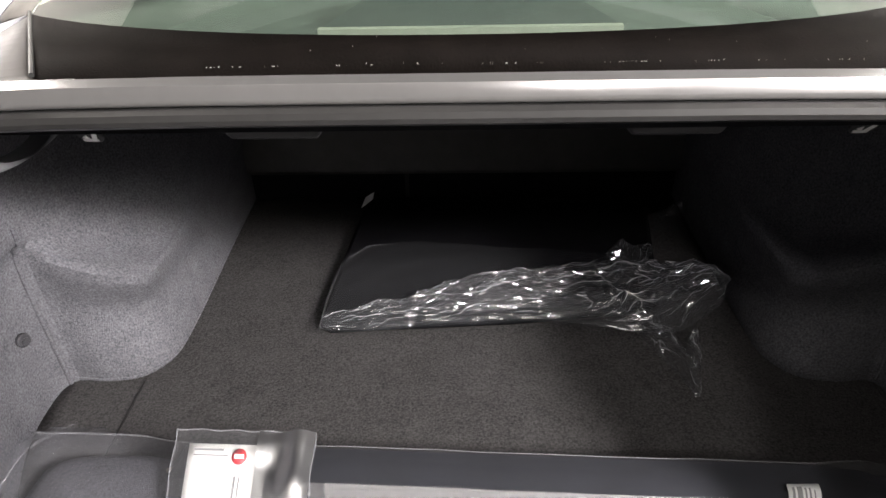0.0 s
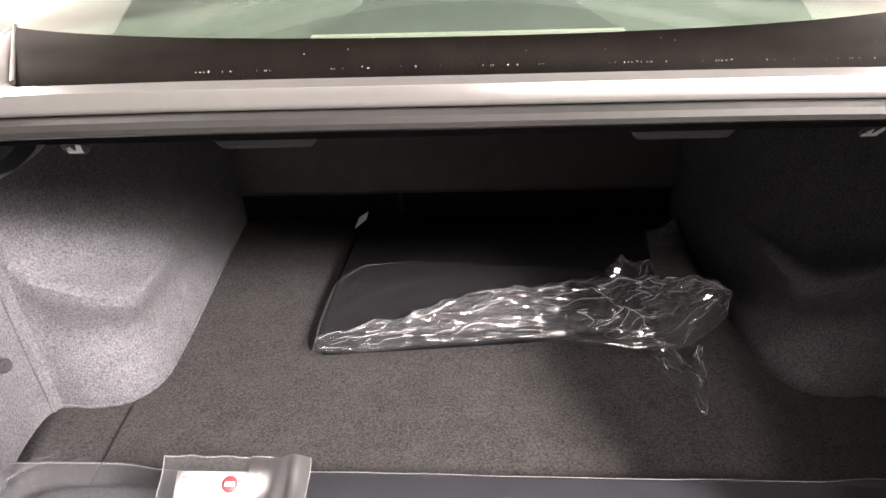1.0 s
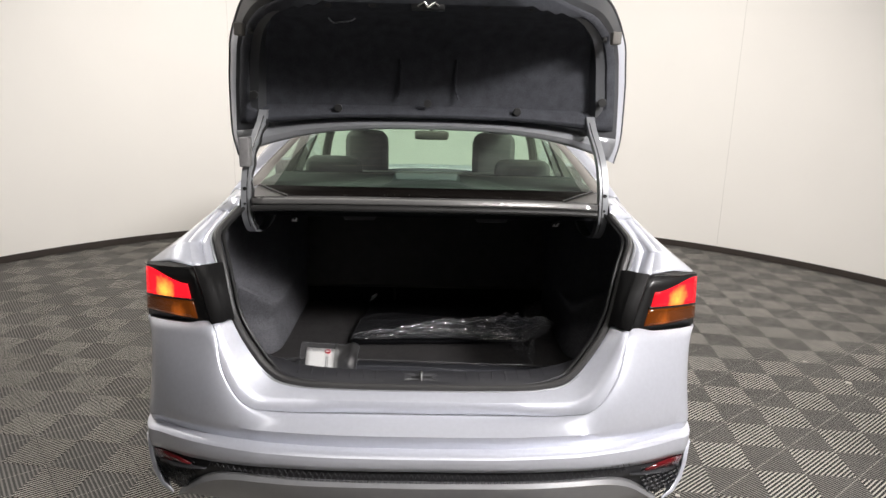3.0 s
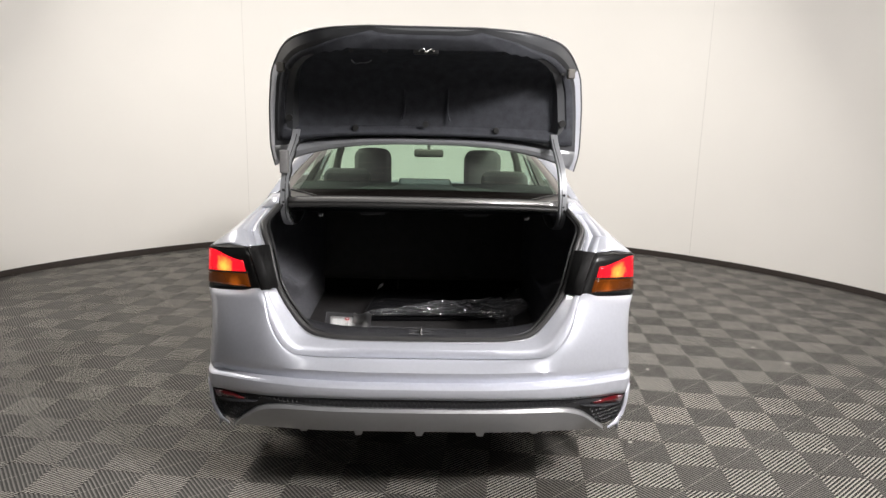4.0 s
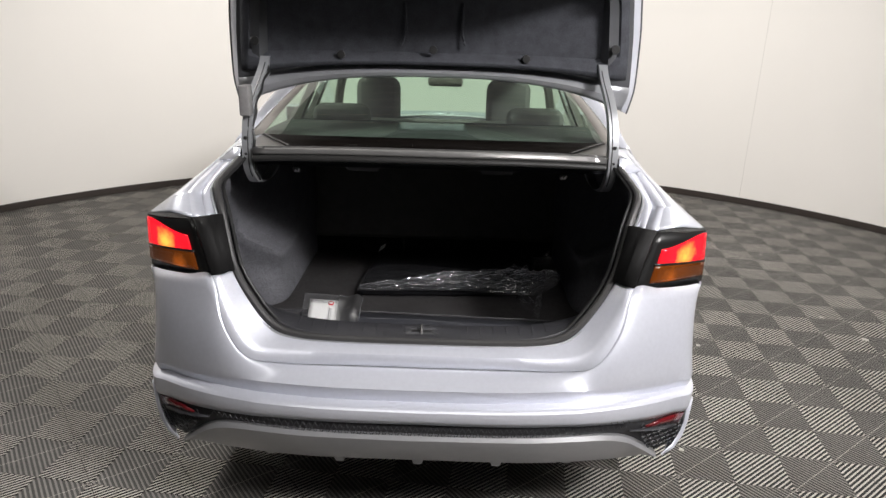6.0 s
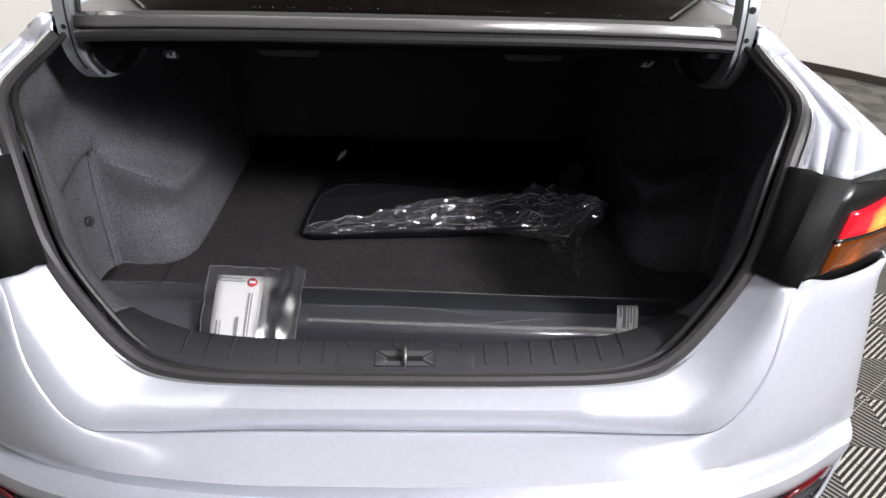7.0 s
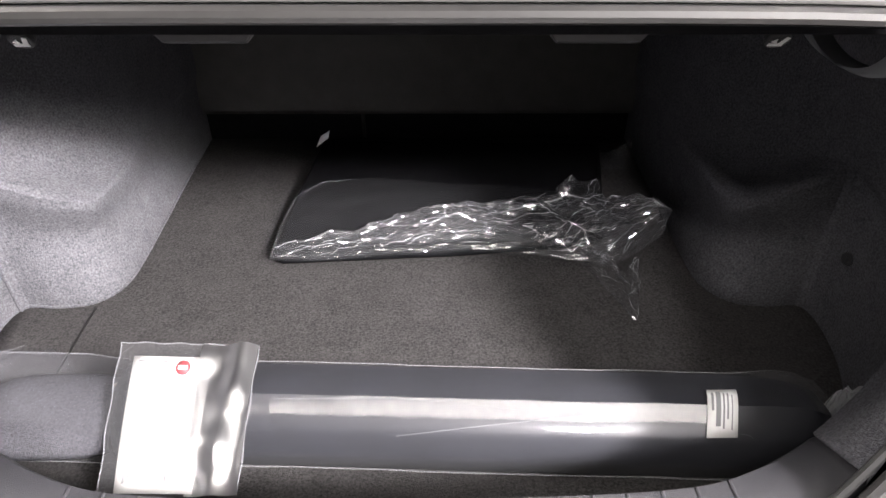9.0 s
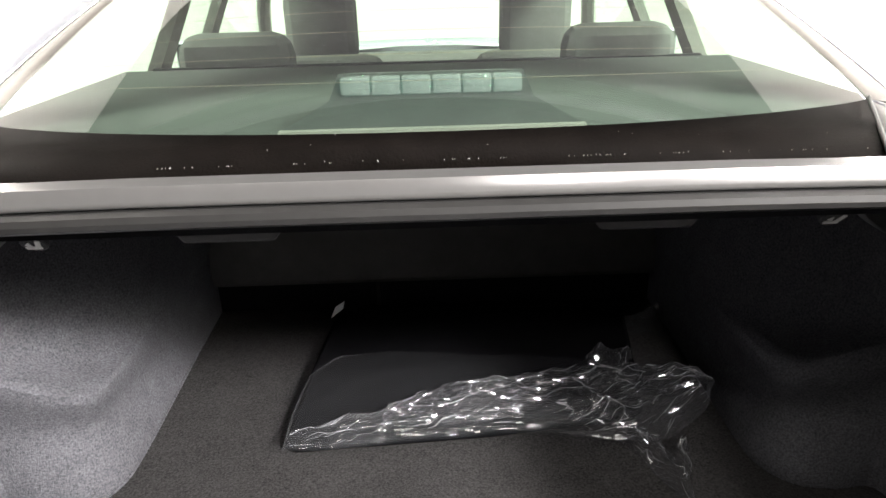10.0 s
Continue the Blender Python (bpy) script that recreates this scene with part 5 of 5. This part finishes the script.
for k in range(97):
    x = -0.742 + 1.402 * k / 96
    left = step(-0.45, -0.56, x)
    row = panel_row(x, 0.0035, 1.0, 0.0009)
    row = [Vector((v.x, v.y + 0.03 * left * i / 12, v.z - 0.022 * left * math.sin(math.pi * i / 12))) for i, v in enumerate(row)]
    wob = 0.003 * noise.noise(Vector((x * 7, 0.3, 7)))
    sl.append([v + Vector((0, wob, abs(wob))) for v in row])
part("sleeve", loft(sl), SLEEVE, panel, "clear plastic sleeve")
part("sleeve_hem", tube([r[9] + Vector((0, 0.001, 0.002)) for r in sl[1:95]], 0.0008, sides=5), HEM, panel, "pale welded edge of the sleeve")
part("sleeve_hem", tube([r[0] + Vector((0, -0.004, 0.002)) for r in sl[1:95]], 0.0012, sides=5), HEM, panel, "pale welded edge of the sleeve")
# gathered end whitened with the glint film to look bright
part("sleeve_tail", crumpled(lambda x: 0.585 - 0.2 * (x - 0.66), lambda x: 0.625 + 0.35 * (x - 0.66), 0.655, 0.735, 14, 14, 31, lambda x: 0.545, lambda u, v: 0.06, 0.9), GLINT_CREASE, panel, "gathered end of the clear sleeve", smooth=False)
part("sleeve_gather", crumpled(lambda x: 0.715, lambda x: 0.80 - 0.12 * step(-0.66, -0.52, x), -0.765, -0.52, 26, 12, 41, lambda x: 0.532, lambda u, v: 0.012, 0.5), SLEEVE, panel)
part("sleeve_gather", crumpled(lambda x: 0.58, lambda x: 0.79, -0.775, -0.715, 8, 24, 43, lambda x: 0.532, lambda u, v: 0.03, 0.5), SLEEVE, panel)
for a, b, c in (((-0.76, 0.60, 0.56), (-0.725, 0.70, 0.60), (-0.70, 0.79, 0.56)), ((-0.745, 0.72, 0.575), (-0.70, 0.745, 0.585), (-0.64, 0.755, 0.57)), ((-0.20, 0.595, 0.638), (0.0, 0.590, 0.640), (0.16, 0.575, 0.632)), ((-0.02, 0.553, 0.600), (0.14, 0.560, 0.618), (0.30, 0.568, 0.630))):
    part("sleeve_fold", tube(curve_points([Vector(a), Vector(b), Vector(c)], 5), 0.0007, sides=5), HEM, panel)
# label laid over the bevel
LABEL = ((0.601, 0.6435, 0.453), (0.588, 0.6435, 0.451), (0.572, 0.6365, 0.448), (0.554, 0.625, 0.444), (0.536, 0.612, 0.440))


def label_at(u, v, lift=0.0):
    f = v * 4
    i = min(int(f), 3)
    (ya, za, xa), (yb, zb, xb) = LABEL[i], LABEL[i + 1]
    t = f - i
    return Vector((xa + (xb - xa) * t + 0.046 * u, ya + (yb - ya) * t - 0.3 * lift, za + (zb - za) * t + lift))


stick = part("paper_label", loft([[label_at(u, v) for u in (0, 0.33, 0.67, 1)] for v in (0, 0.25, 0.5, 0.75, 1)]), WHITE, panel, "white printed label", thick=0.0008)
for u0, u1, v0, v1 in ((0.12, 0.20, 0.12, 0.55), (0.27, 0.43, 0.10, 0.82), (0.50, 0.56, 0.14, 0.86), (0.63, 0.69, 0.14, 0.70), (0.78, 0.82, 0.20, 0.88)):
    part("print_bar", loft([[label_at(u, v0 + (v1 - v0) * k / 6, 0.0012) for u in (u0, u1)] for k in range(7)]), INK, stick)

# document pouch standing against the sleeve
pouch = thing("document_pouch", (-0.34, 0.57, 0.62), "white printed card in a clear zip pouch leaning on the sleeve", "document pouch")
TL, TR, BR, BL = Vector((-0.432, 0.656, 0.694)), Vector((-0.232, 0.656, 0.684)), Vector((-0.230, 0.447, 0.612)), Vector((-0.411, 0.449, 0.614))


def pouch_at(u, v, lift=0.0):
    p = TL.lerp(TR, u).lerp(BL.lerp(BR, u), v)
    n = (TR - TL).cross(BL - TL).normalized()
    n = n if n.z > 0 else -n
    return p + n * (lift + 0.006 * math.sin(math.pi * v))


def pouch_sheet(u0, u1, v0, v1, lift, nu=6, nv=8, wrinkle=0.0):
    bm = bmesh.new()
    g = [[bm.verts.new(pouch_at(u0 + (u1 - u0) * i / nu, v0 + (v1 - v0) * j / nv, lift + wrinkle * noise.noise(Vector(((u0 + (u1 - u0) * i / nu) * 5, (v0 + (v1 - v0) * j / nv) * 3.6, 4))))) for i in range(nu + 1)] for j in range(nv + 1)]
    for j in range(nv):
        for i in range(nu):
            bm.faces.new((g[j][i], g[j][i + 1], g[j + 1][i + 1], g[j + 1][i]))
    return bm


card = part("card", pouch_sheet(0.075, 0.66, 0.085, 0.985, 0.0), WHITE, pouch, "white printed card", thick=0.0015)
for k, (u0, u1, v0, v1) in enumerate(((0.12, 0.34, 0.12, 0.135), (0.12, 0.38, 0.16, 0.17), (0.44, 0.455, 0.30, 0.92), (0.475, 0.485, 0.30, 0.8), (0.33, 0.37, 0.58, 0.88), (0.13, 0.15, 0.62, 0.93), (0.17, 0.18, 0.62, 0.9))):
    part("print_bar", pouch_sheet(u0, u1, v0, v1, 0.0022, 2, 6), INK, card)
m = bmesh.new()
rim = [pouch_at(0.46 + 0.055 * math.cos(a), 0.17 + 0.055 * math.sin(a), 0.0025) for a in (2 * math.pi * k / 24 for k in range(24))]
m.faces.new([m.verts.new(v) for v in rim])
part("round_mark", m, REDINK, card, "round red printed mark", thick=0.0006)
part("mark_bar", pouch_sheet(0.425, 0.495, 0.155, 0.185, 0.0034, 1, 1), WHITE, card)
part("film", pouch_sheet(-0.02, 0.68, 0.0, 1.0, 0.006, 12, 20, 0.0008), POUCH, pouch, "clear film over the card")
part("loose_film", pouch_sheet(0.60, 1.01, 0.0, 1.0, 0.012, 16, 30, 0.024), FOIL, pouch, "shiny crinkled clear film")
for u in (-0.02, 1.01):
    part("pouch_weld", tube([pouch_at(u + 0.006 * math.sin(0.9 * k), k / 20, 0.008) for k in range(21)], 0.0011, sides=5), HEM, pouch)
part("pouch_weld", tube([pouch_at(-0.02 + 1.03 * k / 20, 0.006 * math.sin(1.3 * k), 0.008) for k in range(21)], 0.0011, sides=5), HEM, pouch)
inner_fold = [pouch_at(u, v, 0.004) for u, v in ((0.58, 0.10), (0.66, 0.25), (0.80, 0.42), (0.90, 0.5), (0.93, 0.95), (0.72, 0.95), (0.60, 0.7))]
part("spare_part_bag", prism(inner_fold, (0, 0, -0.002)), POUCH, pouch, smooth=False)

# ---- chips of dirt on the floor ----
for x, y, r in ((2.35, 2.2, 0.014), (2.44, 1.9, 0.02), (3.0, 4.2, 0.018), (2.2, 3.58, 0.012), (2.5, 3.4, 0.012), (1.45, 1.76, 0.013), (2.01, 0.74, 0.012), (1.05, 0.79, 0.012)):
    chip = part("paper_scrap", prism([(x - r, y - 0.4 * r, 0.0045), (x + 0.6 * r, y - r, 0.0045), (x + r, y + 0.5 * r, 0.0045), (x - 0.3 * r, y + r, 0.0045)], (0, 0, 0.002)), HEADLINER, smooth=False)
    tagged(chip, "small pale paper scrap on the tiles", "scrap", "scraps")

# ---- floor tiles ----
SIDE = 0.216
TURN = Matrix.Translation((1.222, 0.805, 0)) @ Matrix.Rotation(radians(-7.2), 4, "Z")


def tile_mesh(name, sign, surfaces):
    """A square tile crossed by flat-topped ribs that run along one diagonal, grooves between them."""
    h, ribs = SIDE / 2 - 0.0006, 19
    pitch = 4 * h / ribs
    cuts = []
    for k in range(ribs):
        s0 = -2 * h + k * pitch
        cuts += [(s0, -0.004, 1), (s0 + 0.42 * pitch, -0.004, 0), (s0 + 0.50 * pitch, 0.0, 0), (s0 + 0.92 * pitch, 0.0, 0)]
    cuts.append((2 * h, -0.004, 0))
    verts, faces, mats_ = [], [], []

    def ends(s):
        a, b = max(-h, s - h), min(h, s + h)
        return (a, s - a), (b, s - b)
    for (s0, z0, groove), (s1, z1, _) in zip(cuts, cuts[1:]):
        (a0, b0), (a1, b1) = ends(s0), ends(s1)
        ring = [(*a0, z0), (*b0, z0), (*b1, z1), (*a1, z1)]
        off = len(verts)
        verts += [(sign * x, y, z) for x, y, z in ring]
        faces.append([off + k for k in ((0, 1, 2, 3) if sign > 0 else (3, 2, 1, 0))])
        # rib flanks take the groove colour too, as painted shade
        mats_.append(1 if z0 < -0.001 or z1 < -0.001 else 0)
    # flat bar along the other diagonal
    w = 0.0014
    off = len(verts)
    verts += [(sign * x, y, 0.0006) for x, y in ((-h, -h), (-h + w, -h), (h, h - w), (h, h), (h - w, h), (-h, -h + w))]
    faces.append([off + k for k in ((0, 1, 2, 3) if sign > 0 else (3, 2, 1, 0))])
    faces.append([off + k for k in ((0, 3, 4, 5) if sign > 0 else (5, 4, 3, 0))])
    mats_ += [2, 2]
    mesh = bpy.data.meshes.new(name)
    mesh.from_pydata(verts, [], faces)
    for m_ in surfaces:
        mesh.materials.append(m_)
    for f, m_ in zip(mesh.polygons, mats_):
        f.material_index = m_
    return mesh


# rib direction picks the tone, standing in for how light catches the ribs
TILES = [tile_mesh("tile", 1, (TILE_SHADED, TILE_DIM_SHADE, TILE_LIT)), tile_mesh("cross_tile", -1, (TILE_LIT, TILE_DEEP_SHADE, TILE_DEEP_SHADE))]
spots = []
for i in range(-32, 26):
    for j in range(-34, 30):
        c = TURN @ Vector(((i + 0.5) * SIDE, (j + 0.5) * SIDE, 0))
        d = math.hypot(c.x - CX, c.y - CY)
        if d < RADIUS + 0.14:
            spots.append((0 if (0.9 < abs(c.x) < 2.6 and -0.6 < c.y < 2.6) or (abs(c.x) <= 0.9 and -0.6 < c.y < 0.6) else 1, d, i, j, c))
spots.sort(key=lambda q: (q[0], q[1]))
rest = [[], []]
for n_, (far, d, i, j, c) in enumerate(spots):
    odd = (i + j) % 2
    if n_ < 300:
        t = new("tile", TILES[odd])
        t.parent = ground
        t.matrix_basis = TURN @ Matrix.Translation(((i + 0.5) * SIDE, (j + 0.5) * SIDE, 0))
    else:
        rest[odd].append((i, j))
for odd in (0, 1):
    src = TILES[odd]
    co = np.array([v.co for v in src.vertices])
    quads = np.array([list(f.vertices) for f in src.polygons])
    kind_ = [f.material_index for f in src.polygons]
    offs = np.array([((i + 0.5) * SIDE, (j + 0.5) * SIDE, 0.0) for i, j in rest[odd]])
    verts = (offs[:, None, :] + co[None]).reshape(-1, 3)
    faces = (np.arange(len(offs))[:, None, None] * len(co) + quads[None]).reshape(-1, 4)
    mesh = bpy.data.meshes.new("far_tiles")
    mesh.from_pydata(verts.tolist(), [], faces.tolist())
    for m_ in src.materials:
        mesh.materials.append(m_)
    mesh.polygons.foreach_set("material_index", kind_ * len(offs))
    ob = new("far_tiles", mesh)
    ob.parent = ground
    ob.matrix_basis = TURN
    tagged(ob, kind="stuff")
